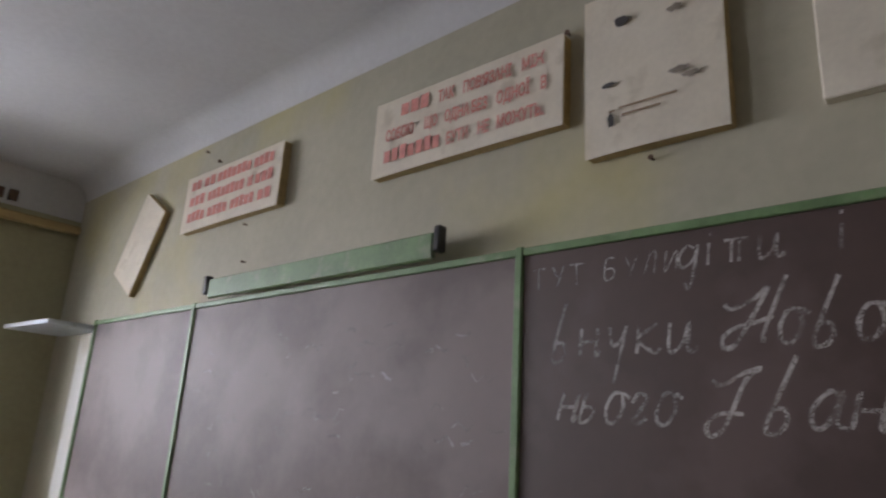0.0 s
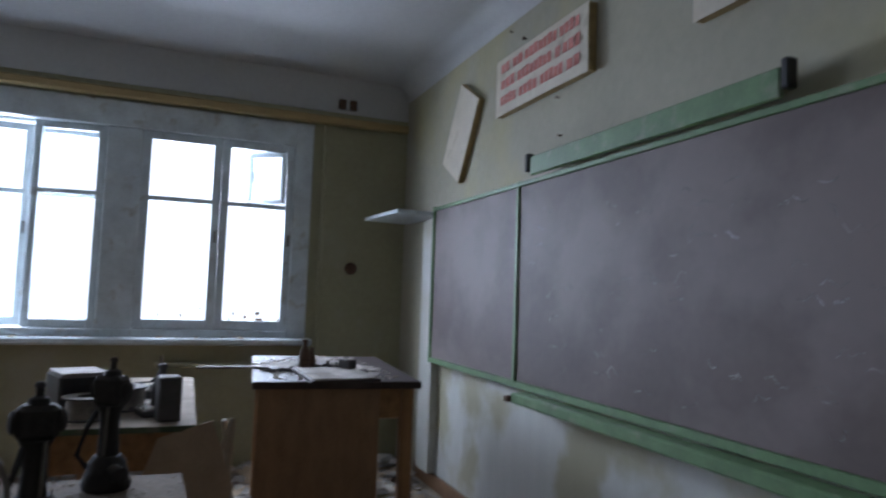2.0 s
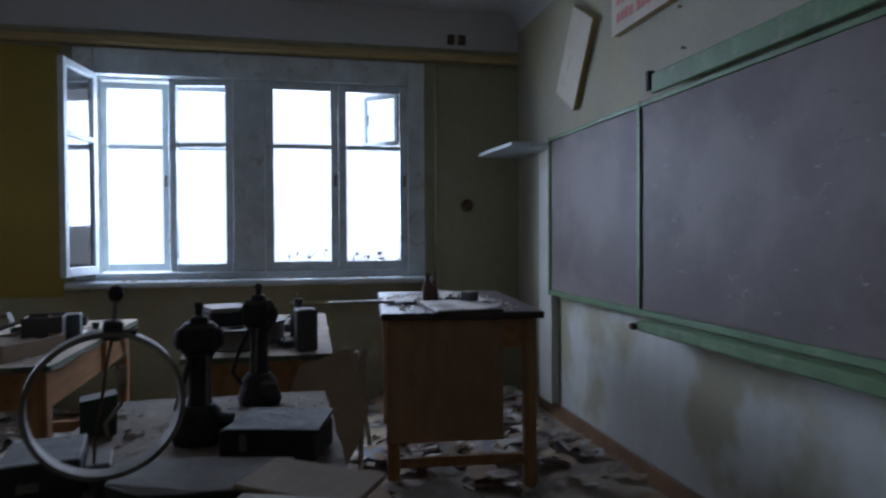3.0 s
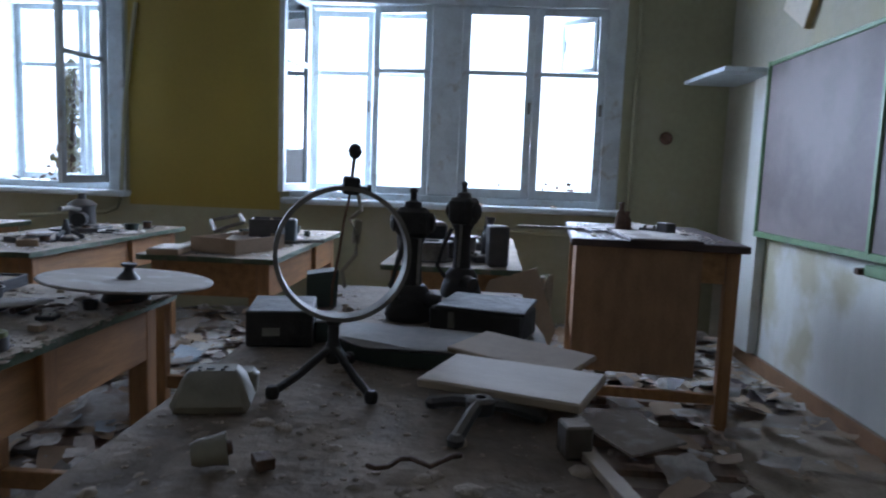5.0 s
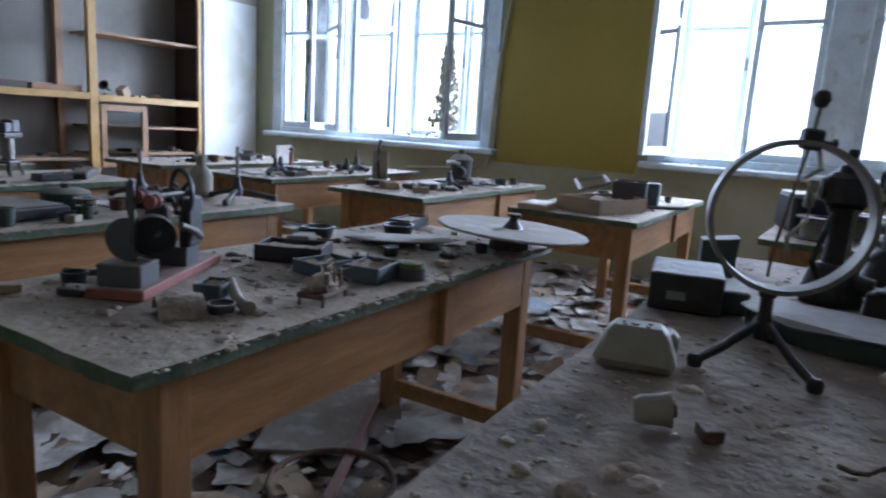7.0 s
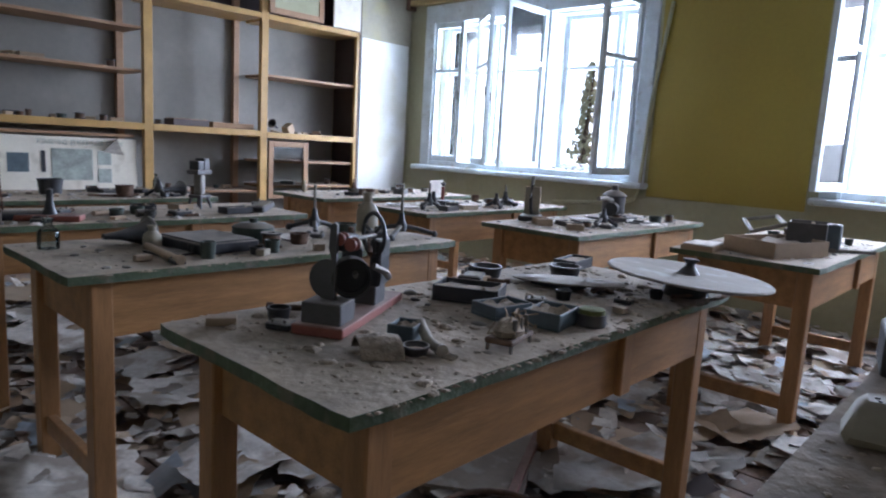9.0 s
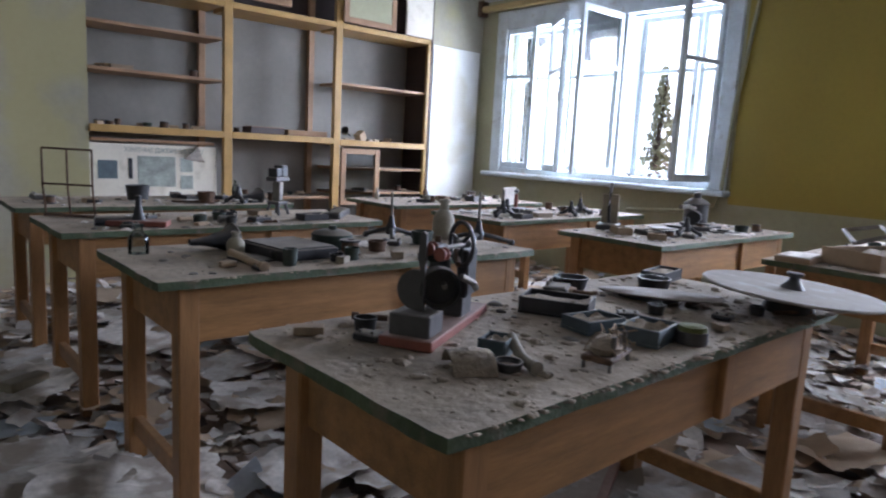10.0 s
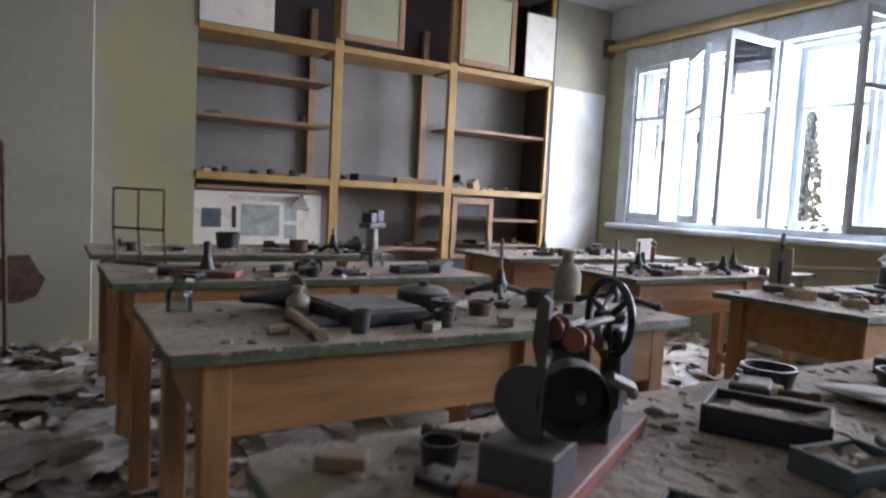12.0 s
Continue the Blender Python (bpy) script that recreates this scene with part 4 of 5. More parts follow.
part("bearing", box(0.25, 0.33, -0.06, -0.03, 0.075, 0.20, 0.005), M_BLACK, mech)
part("bearing", box(0.25, 0.33, 0.02, 0.04, 0.075, 0.16, 0.005), M_RUST, mech)
part("crank", path([(0.20, -0.06, 0.14), (0.24, -0.08, 0.12), (0.28, -0.075, 0.10)], 0.009), M_STEEL, mech)
for a, b, q in (((0.18, -0.03, 0.08), (0.22, 0.02, 0.20), 0.007), ((0.16, 0.03, 0.06), (0.27, 0.03, 0.17), 0.006), ((0.20, -0.05, 0.17), (0.33, 0.0, 0.19), 0.007), ((0.24, 0.02, 0.075), (0.24, 0.02, 0.23), 0.008)):
    part("linkage", tube(a, b, q, n=10), M_RUST, mech, "rusty linkage rod", True)
part("yoke", box(0.175, 0.195, -0.035, 0.02, 0.075, 0.19, 0.006), M_BLACK, mech)
part("shaft", tube((0.14, -0.03, 0.215), (0.29, -0.05, 0.215), 0.006), M_STEEL, mech)

# the rest of that table
open_box(pose(-0.985, -1.655, TZ, 0, 0, -62), 0.17, 0.12, 0.042, M_BAKE, "dusty black bakelite tray lying open", "tray")
open_box(pose(-0.60, -1.49, TZ, 0, 0, 25), 0.065, 0.055, 0.036, M_BLUE, "faded blue plastic square-sided cup", "cup", 0.004, "cup")
cup(pose(-0.55, -1.41, TZ), 0.026, 0.014, M_GREY, "small grey dusty dish", "dish")
sh1 = thing("rubber_shell", "dusty dark curved rubber half-shell lying hollow side down", "shell", pose(-0.495, -1.455, TZ - 0.003, 0, 0, 62))
bm = bmesh.new()
rows = []
for i in range(13):
    a = math.pi * (0.04 + 0.92 * i / 12)
    rows.append([bm.verts.new((q * math.cos(a) * (1 + 0.06 * math.sin(3 * x * 20)), x, q * 0.85 * math.sin(a) * (1 - 4 * abs(x)))) for q in (0.050, 0.046) for x in (-0.040, -0.013, 0.013, 0.040)])
for p, q in zip(rows, rows[1:]):
    for k in (0, 1, 2):
        bm.faces.new((p[k], p[k + 1], q[k + 1], q[k]))
        bm.faces.new((p[k + 5], p[k + 4], q[k + 4], q[k + 5]))
    bm.faces.new((p[0], q[0], q[4], p[4]))
    bm.faces.new((p[3], p[7], q[7], q[3]))
bmesh.ops.recalc_face_normals(bm, faces=bm.faces)
part("shell", bm, M_RUBBLE, sh1, "", True)
rt = thing("rubber_tube", "dusty pale rubber tube bent over the table", "tube", pose(-0.60, -1.425, TZ))
part("tube", path([(-0.035, -0.06, 0.030), (-0.02, -0.035, 0.022), (0.0, 0.0, 0.012), (0.012, 0.03, 0.010), (0.022, 0.055, 0.010)], 0.0105, 10), M_IVORY, rt, "", True)
part("end_collar", path([(0.020, 0.050, 0.011), (0.024, 0.060, 0.011)], 0.013, 10), M_DISC, rt, "", True)
cg = thing("terminal_block", "small corroded metal terminal frame", "frame", pose(-0.74, -1.335, TZ, 0, 0, 15))
for x in (-0.05, 0.05):
    for y in (-0.025, 0.025):
        part("post", tube((x, y, 0), (x, y, 0.022), 0.004, n=6), M_STEEL, cg)
part("deck", box(-0.056, 0.056, -0.03, 0.03, 0.014, 0.026, 0.003), M_RUST, cg)
q_ = random.Random(19)
bm = lathe([(0, 0.024), (0.040, 0.025), (0.042, 0.036), (0.028, 0.052), (0, 0.058)], 14, Matrix.Diagonal((1.1, 0.7, 1, 1)))
for v in bm.verts:
    v.co += Vector((1, 1, 1)) * 0.008 * noise.noise(v.co * 70)
part("dust_lump", bm, M_RUBBLE, cg, "dust-caked unravelled winding", True)
for k in range(14):
    c = Vector((q_.uniform(-0.04, 0.04), q_.uniform(-0.022, 0.022), q_.uniform(0.03, 0.055)))
    bm = path([c + Vector((q_.uniform(-0.03, 0.03), q_.uniform(-0.022, 0.022), q_.uniform(-0.02, 0.022))) for i in range(5)], 0.0016, 5)
    part("loose_wire", bm, M_CARD, cg, "", True)
for x in (-0.03, 0.0, 0.03):
    part("terminal", tube((x, 0.022, 0.026), (x, 0.022, 0.062), 0.005, n=8), M_STEEL, cg)
open_box(pose(-0.96, -1.385, TZ, 0, 0, 12), 0.12, 0.09, 0.038, M_BLUE, "faded blue plastic tray with dust", "tray")
open_box(pose(-0.93, -1.505, TZ, 0, 0, -8), 0.12, 0.085, 0.032, M_BLUE, "faded blue-grey tray filled with dust", "tray")
mo = thing("fibre_clump", "mossy fibre clump in a tin", "clump", pose(-1.03, -1.32, TZ))
part("tin", lathe([(0, 0), (0.034, 0), (0.034, 0.028), (0.03, 0.028), (0.03, 0.02), (0, 0.02)], 16), M_GREY, mo, "", True)
part("moss", lathe([(0, 0.02), (0.032, 0.028), (0.03, 0.038), (0.012, 0.042), (0, 0.04)], 14), M_MOSS, mo, "", True)
ov = thing("oval_plate", "thin pale metal plate propped at a slant", "plate", pose(-1.345, -1.59, TZ + 0.018, 4, 0, 8))
part("plate", lathe([(0, 0), (0.11, 0), (0.115, 0.003), (0.11, 0.006), (0, 0.006)], 32, Matrix.Diagonal((0.62, 1.6, 1, 1))), M_DISC, ov, "", True)
block(pose(-1.345, -1.62, TZ), 0.09, 0.14, 0.016, M_BAKE, "dark wooden support under a plate")
cup(pose(-1.50, -1.70, TZ), 0.05, 0.03, M_BLACK, "small black metal bowl", "bowl", "bowl")
open_box(pose(-1.66, -1.77, TZ, 0, 0, 10), 0.16, 0.08, 0.035, M_BAKE, "shallow black case with broken parts", "tray")
cup(pose(-1.26, -1.83, TZ), 0.05, 0.03, M_BLACK, "dark round dish full of dust", "dish", "dish")
meter(pose(-1.16, -1.80, TZ, 0, 0, 30), 0.045, M_BAKE, "broken black bakelite meter")
di = thing("plate_disc", "large pale round disc with a dark turned knob", "disc", pose(-1.60, -1.34, TZ + 0.052, -3, -2, 0))
part("disc", lathe([(0, 0), (0.230, 0), (0.234, 0.004), (0.230, 0.008), (0, 0.008)], 48), M_DISC, di, "", True)
part("knob", lathe([(0, 0.008), (0.032, 0.008), (0.026, 0.016), (0.014, 0.03), (0.013, 0.04), (0.022, 0.046), (0.022, 0.052), (0, 0.054)], 20), M_BLACK, di, "dark turned knob", True)
part("pedestal", lathe([(0, -0.058), (0.07, -0.058), (0.06, -0.03), (0.04, -0.001), (0, -0.001)], 20), M_BLACK, di, "", True)

# ---- front table ----

rs = thing("ring_stand", "dark cast-iron tripod stand carrying a large leaning steel ring", "stand", pose(-0.705, -0.54, FZ))
for a in (-38, 42, 178):
    c, s_ = math.cos(radians(a)), math.sin(radians(a))
    part("leg", path([(0.006 * c, 0.006 * s_, 0.052), (0.03 * c, 0.03 * s_, 0.040), (0.065 * c, 0.065 * s_, 0.022), (0.102 * c, 0.102 * s_, 0.009)], 0.0058, 8), M_IRON, rs, "", True)
    part("foot", lathe([(0, 0), (0.008, 0), (0.0095, 0.005), (0.0095, 0.012), (0.006, 0.017), (0, 0.018)], 12, pose(0.105 * c, 0.105 * s_, 0)), M_IRON, rs, "", True)
part("hub", lathe([(0, 0.028), (0.010, 0.030), (0.0135, 0.045), (0.010, 0.058), (0.008, 0.066), (0.008, 0.086), (0.011, 0.088), (0.011, 0.096), (0, 0.096)], 16), M_IRON, rs, "", True)
LEAN = pose(0.0, 0.002, 0.094, -5.5, 0, 0) @ pose(0, 0, 0, 0, 0, 17)
bm = bmesh.new()
R0, R1, HW = 0.0985, 0.092, 0.0150
ring_rows = []
for i in range(64):
    a = 2 * math.pi * i / 64
    ring_rows.append([bm.verts.new((x, r * math.sin(a), R0 + r * math.cos(a))) for r, x in ((R0, -HW), (R0, HW), (R1, HW), (R1, -HW))])
for i in range(64):
    p, q = ring_rows[i], ring_rows[(i + 1) % 64]
    for k in range(4):
        bm.faces.new((p[k], q[k], q[(k + 1) % 4], p[(k + 1) % 4]))
bmesh.ops.recalc_face_normals(bm, faces=bm.faces)
bmesh.ops.transform(bm, matrix=LEAN, verts=bm.verts)
part("ring", bm, M_STEEL, rs, "tarnished flat steel ring", True)
T2 = 2 * R0
part("clamp", box(-0.014, 0.014, -0.012, 0.012, T2 - 0.012, T2 + 0.014, 0.003, LEAN), M_IRON, rs)
part("clamp_screw", lathe([(0, 0), (0.004, 0), (0.004, 0.012), (0.008, 0.013), (0.008, 0.018), (0, 0.018)], 10, LEAN @ pose(0, 0.011, T2 - 0.002, -90, 0, 0)), M_IRON, rs)
part("stem", tube(LEAN @ Vector((0, 0, T2 + 0.01)), LEAN @ Vector((0, 0, T2 + 0.045)), 0.0028, n=8), M_STEEL, rs)
part("ball", lathe([(0, -0.012), (0.007, -0.009), (0.0105, 0), (0.007, 0.009), (0, 0.012)], 16, LEAN @ pose(0, 0, T2 + 0.05)), M_IRON, rs, "", True)
part("needle", path([LEAN @ Vector(p) for p in ((0, 0, T2 - 0.01), (0.002, -0.004, 0.15), (0, -0.006, 0.10), (0.002, -0.010, 0.05), (0, -0.008, 0.02))], 0.0022, 6), M_RUST, rs, "thin rusty needle", True)
part("wire", path([LEAN @ Vector(p) for p in ((0, 0.012, 0.185), (0.008, 0.018, 0.165), (0.002, 0.003, 0.15), (0.01, 0.016, 0.13), (0.004, 0.018, 0.10), (0.01, 0.0, 0.075), (0.002, 0.008, 0.05))], 0.0032, 6), M_IVORY, rs, "loose pale wire", True)
part("tape", box(-0.004, 0.004, 0.010, 0.022, 0.115, 0.150, 0.002, LEAN), M_IVORY, rs, "torn pale tape end")


def iron_pillar(m, label, h):
    """A cast upright with a lumpy base, a waist and a bossed head."""
    t = thing("electric_machine", label, "apparatus", m)
    part("base", lathe([(0, 0), (0.052, 0), (0.056, 0.012), (0.050, 0.03), (0.042, 0.06), (0.030, 0.075), (0, 0.08)], 18, Matrix.Diagonal((0.9, 1.0, 1, 1))), M_IRON, t, "", True)
    part("column", lathe([(0, 0.07), (0.024, 0.072), (0.021, h * 0.45), (0.022, h * 0.6), (0.030, h * 0.66), (0, h * 0.67)], 16), M_IRON, t, "", True)
    part("head", box(-0.026, 0.026, -0.036, 0.036, h * 0.66, h * 0.90, 0.010), M_IRON, t)
    for y in (-0.036, 0.036):
        part("boss", lathe([(0, 0), (0.020, 0), (0.022, 0.006), (0.012, 0.012), (0, 0.013)], 14, pose(0, y, h * 0.78, -90 if y > 0 else 90, 0, 0)), M_IRON, t, "", True)
    part("terminal", lathe([(0, 0), (0.02, 0), (0.017, 0.012), (0.007, 0.016), (0.007, 0.032), (0.010, 0.034), (0.007, 0.042), (0, 0.043)], 14, pose(0, 0, h * 0.90 - 0.001)), M_IRON, t, "", True)
    part("lever", path([(0.03, -0.03, 0.05), (0.045, -0.045, 0.08), (0.035, -0.03, h * 0.5), (0.02, -0.02, h * 0.62)], 0.006, 8), M_IRON, t, "", True)
    part("coupling", tube((0.02, 0.03, 0.045), (0.03, 0.06, 0.04), 0.018, n=12), M_IRON, t, "", True)
    part("connecting_rod", tube((0.03, 0.012, 0.08), (0.026, 0.014, h * 0.66), 0.004, n=8), M_STEEL, t)
    return t


iron_pillar(pose(-1.165, -0.475, FZ, 0, 0, 10), "heavy black cast electric machine with round bosses", 0.268)
iron_pillar(pose(-1.46, -0.375, FZ, 0, 0, -35), "heavy black upright machine with a spindle top", 0.285)
ic = thing("instrument_case", "dark grey instrument case with a loose tilted lid", "case", pose(-1.06, -0.318, FZ, 0, 0, -20))
part("body", box(-0.06, 0.06, -0.092, 0.092, 0, 0.055, 0.004), M_IRON, ic)
part("lid", box(-0.068, 0.066, -0.080, 0.096, 0.0, 0.007, 0.002, pose(0, 0, 0.0575, 0, 2.5, 5)), M_IRON, ic, "loose dark lid")
part("catch", box(0.061, 0.064, -0.05, -0.036, 0.018, 0.05, 0.001), M_STEEL, ic)
dg = thing("metal_tray", "dark green curved metal trough with a dented dusty rim", "trough", pose(-0.875, -0.445, FZ, 0, 0, -14))
ARC = [(0.085 * math.cos(radians(a)) , 0.15 * math.sin(radians(a))) for a in range(-90, 91, 10)]
part("body", slab([(x * 0.9, y * 0.94) for x, y in ARC] + [(-0.06, 0.13), (-0.06, -0.13)], 0.0, 0.026), M_DGREEN, dg)
bm = slab(ARC + [(-0.075, 0.145), (-0.08, 0.0), (-0.075, -0.145)], 0.027, 0.030)
for v in bm.verts:
    v.co.z += 0.006 * noise.noise(v.co * 22) + 0.02 * max(0.0, v.co.y - 0.09)
part("top_plate", bm, M_GREY, dg, "dented dusty sheet-metal plate")
wb = thing("plank", "pale split wooden boards lying over the table edge", "board", pose(-0.668, -0.290, FZ, 0, 0, -25))
part("front_board", box(-0.045, 0.075, -0.095, 0.135, 0.030, 0.043, 0.0025, pose(0, 0, 0, 2, 4, 0)), M_PALE, wb)
part("back_board", box(-0.17, -0.048, -0.13, 0.07, 0.030, 0.039, 0.0025, pose(0, 0, 0.0, -2, 2, -6)), M_CARD, wb, "browner split board")
part("batten", box(-0.03, -0.01, -0.10, 0.10, 0.0, 0.030), M_CARD, wb)
tf = thing("tripod_foot", "grey cast tripod foot without its rod", "stand", pose(-0.575, -0.322, FZ))
for a in (-20, 105, 232):
    c, s_ = math.cos(radians(a)), math.sin(radians(a))
    part("leg", path([(0.008 * c, 0.008 * s_, 0.026), (0.04 * c, 0.04 * s_, 0.020), (0.078 * c, 0.078 * s_, 0.007)], 0.0085, 8), M_GREY, tf, "", True)
    part("foot", lathe([(0, 0), (0.009, 0), (0.011, 0.008), (0.006, 0.014), (0, 0.015)], 10, pose(0.08 * c, 0.08 * s_, 0)), M_GREY, tf, "", True)
part("hub", lathe([(0.006, 0.014), (0.018, 0.014), (0.019, 0.030), (0.014, 0.034), (0.007, 0.034), (0.006, 0.014)], 18), M_GREY, tf, "", True)
block(pose(-0.495, -0.214, FZ, 0, 0, 12), 0.034, 0.032, 0.038, M_TBROWN, "worn wooden cube block")
tw = thing("wire_piece", "twisted rusty wire lying in the dust", "wire", pose(-0.425, -0.395, FZ))
part("strand", path([(0.012 * math.sin(i * 1.3) - 0.003 * i, -0.045 + i * 0.011, 0.004 + 0.0015 * (i % 2)) for i in range(10)], 0.0028, 6), M_RUST, tw, "", True)
block(pose(-0.365, -0.172, FZ, 0, 0, 13), 0.30, 0.018, 0.010, M_PALE, "pale wooden lath on the table edge", "lath", None, "lath")
ca = thing("socket_housing", "yellowed rounded plastic housing with dark holes", "housing", pose(-0.578, -0.668, FZ, 0, 0, 12))
bm = box(-0.036, 0.036, -0.054, 0.054, 0, 0.050, 0.010)
for v in bm.verts:
    k = v.co.z / 0.05
    v.co.x, v.co.y = v.co.x * (1 - 0.4 * k) - 0.008 * k, v.co.y * (1 - 0.38 * k)
part("shell", bm, M_IVORY, ca, "", True)
for x, y, r_ in ((0.0, -0.004, 0.0055), (0.006, 0.012, 0.003), (-0.004, -0.018, 0.003), (-0.006, 0.014, 0.003), (0.008, -0.016, 0.0025)):
    part("hole", lathe([(0, 0), (r_, 0), (r_, 0.0015), (0, 0.0015)], 10, pose(x - 0.004, y, 0.0498)), M_BAKE, ca)
part("rear_lug", box(-0.075, -0.03, 0.01, 0.05, 0, 0.034, 0.008), M_IVORY, ca, "", True)
kt = thing("plastic_cap", "broken cream plastic bell cap lying on its side", "cap", pose(-0.408, -0.602, FZ + 0.0165, 0, 0, 112) @ Matrix.Scale(0.86, 4))
part("cap", lathe([(0, -0.022), (0.013, -0.022), (0.017, -0.014), (0.018, 0.006), (0.021, 0.020), (0.0185, 0.020), (0.015, 0.004), (0.012, -0.016), (0, -0.018)], 18, pose(0, 0, 0, 0, 84, 0)), M_IVORY, kt, "", True)
part("core", lathe([(0, -0.015), (0.011, -0.014), (0.012, 0.010), (0.008, 0.026), (0, 0.027)], 12, pose(0, 0, 0, 0, 84, 0)), M_RUST, kt, "brown broken core", True)
block(pose(-0.415, -0.548, FZ, 0, 0, 32), 0.024, 0.020, 0.012, M_RUST, "small brown broken fragment", "fragment", None, "fragment")
gb = thing("metal_box", "overturned grey metal instrument box", "box", pose(-0.955, -0.690, FZ, 0, 0, 12))
part("body", box(-0.075, 0.075, -0.058, 0.058, 0, 0.064, 0.003), M_IRON, gb)
part("label_strip", box(0.0755, 0.077, -0.03, 0.0, 0.02, 0.034), M_STEEL, gb)
part("side_box", box(-0.05, 0.045, 0.0585, 0.10, 0, 0.040, 0.003), M_DGREEN, gb)
ub = thing("metal_box", "dark green metal box with a slanted torn lid", "box", pose(-1.27, -0.695, FZ, 0, 0, 15))
part("body", slab([(-0.034, 0.0), (0.034, 0.0), (0.038, 0.085), (-0.034, 0.075)], -0.03, 0.03, pose(0, 0, 0, 90, 0, 90)), M_DGREEN, ub)

# ---- table by the desk and the desk ----
block(pose(-2.70, -0.25, TZ, 0, 0, 10), 0.09, 0.09, 0.18, M_GREY, "grey upright metal instrument housing", "instrument_housing", None, "housing")
coil(pose(-2.80, -0.55, TZ), 0.10, 0.09, M_STEEL, "large coil with bakelite flanges")
coil(pose(-3.00, -0.42, TZ), 0.09, 0.10, M_STEEL, "large coil with bakelite flanges")
block(pose(-3.05, -0.62, TZ, 0, 0, 20), 0.25, 0.2, 0.16, M_BAKE, "dark wooden instrument box", "instrument_box", M_PAPER, "box")
meter(pose(-3.3, -0.35, TZ, 0, 0, 70), 0.09, M_GREY, "dusty grey demonstration meter")
bottle(pose(-2.95, -0.28, TZ), 0.04, 0.20, M_GREY, "dusty grey metal canister")
lb = thing("leaning_board", "torn brown hardboard sheet leaning against the table end", "board", pose(-2.50, -0.10, 0.04, 0, 0, 0))
part("sheet", slab([(-0.42, 0.0), (-0.14, 0.0), (0.06, 0.34), (0.11, 0.48), (0.02, 0.74), (-0.18, 0.68)], -0.005, 0.005, pose(0, 0, 0, 0, -7, 0) @ pose(0, 0, 0, 90, 0, 90)), M_CARD, lb)
cr = thing("chair_frame", "overturned pale metal chair frame", "chair", pose(-3.35, 0.0, 0.02, 0, 0, 20))
for k, (a, b) in enumerate((((0, -0.1, 0.40), (-0.25, 0.18, 0.36)), ((-0.1, -0.1, 0.0), (0.05, 0.05, 0.62)), ((0.05, 0.05, 0.62), (0.3, -0.1, 0.0)), ((-0.2, 0.2, 0.0), (-0.05, 0.05, 0.6)))):
    part("bar", tube(a, b, 0.014), M_IVORY, cr, "", True)
DZ = 0.887
block(pose(-3.42, 0.06, DZ, 0, 0, 88), 0.36, 0.035, 0.012, M_STEEL, "flat grey metal bar overhanging the desk", "metal_bar", None, "bar")
rs_ = random.Random(31)
for k in range(7):
    bm = bmesh.new()
    add_sheet(bm, rs_, (0, 0, 0), rs_.uniform(0.16, 0.26), rs_.uniform(0.14, 0.2), 0.010, 0, (0, 0), 7)
    ds = tagged(part("paper_sheet", bm, M_PAPER, None, "", True), "torn whitish paper sheet lying on the desk", "paper", "papers on the desk")
    ds.matrix_basis = pose(-3.05 - 0.11 * k, rs_.uniform(0.28, 0.72), DZ + 0.001 + 0.002 * k, 0, 0, rs_.uniform(0, 360))
block(pose(-3.05, 0.52, DZ, 0, 1.5, 3), 0.42, 0.34, 0.012, M_DARK, "thin dark board lying askew on the desk", "thin_board", M_PAPER, "board")
bottle(pose(-3.35, 0.42, DZ), 0.03, 0.16, M_RUST, "brown glass bottle with stopper")
bottle(pose(-3.42, 0.47, DZ), 0.022, 0.11, M_RUST, "small brown stoppered glass bottle")
block(pose(-3.2, 0.62, DZ + 0.02, 0, 0, 25), 0.08, 0.06, 0.05, M_GREY, "small grey box with open side", "small_box", None, "box")
meter(pose(-3.3, 0.58, DZ, 0, 0, 40), 0.06, M_BAKE, "dark meter case lying in papers")

# ---- second row table ----
bottle(pose(-0.355, -2.87, TZ), 0.032, 0.095, M_BOTTLE, "small cloudy glass flask")
horn(pose(-0.50, -2.82, TZ + 0.035, 0, 90, 180 + 8), 0.105, M_BLACK, "dark loudspeaker horn lying on its side")
block(pose(-0.79, -2.68, TZ, 0, 0, 6), 0.22, 0.27, 0.035, M_BAKE, "flat black instrument case with a grey dusty lid", "flat_case", M_GREY, "case")
rod(pose(-0.60, -2.72, TZ, 0, 0, 85), 0.30, 0.012, M_CARD, "split wooden rod at the table edge", "wooden_rod", "rod")
pt = thing("pot", "dark green enamelled round pot with lid", "pot", pose(-1.0, -2.74, TZ))
part("body", lathe([(0, 0), (0.07, 0), (0.076, 0.01), (0.076, 0.055), (0.07, 0.06), (0, 0.06)], 28), M_DGREEN, pt, "", True)
part("lid", lathe([(0, 0.06), (0.066, 0.06), (0.05, 0.068), (0.014, 0.07), (0.016, 0.085), (0, 0.087)], 24), M_DGREEN, pt, "", True)
cup(pose(-0.93, -2.50, TZ), 0.026, 0.038, M_DGREEN, "small dented green tin can", "can", "can")
cup(pose(-1.12, -2.62, TZ), 0.035, 0.035, M_RUST, "rusty dented tin drinking cup", "can", "can")
block(pose(-0.87, -2.46, TZ, 0, 0, 30), 0.045, 0.03, 0.022, M_IVORY, "broken cream plastic fragment", "fragment", None, "fragment")
block(pose(-1.10, -2.47, TZ, 0, 0, 60), 0.05, 0.04, 0.024, M_RUBBLE, "chip of fallen plaster", "fragment", None, "fragment")
bottle(pose(-1.60, -2.80, TZ), 0.048, 0.17, M_IVORY, "white dusty milk-glass bottle")
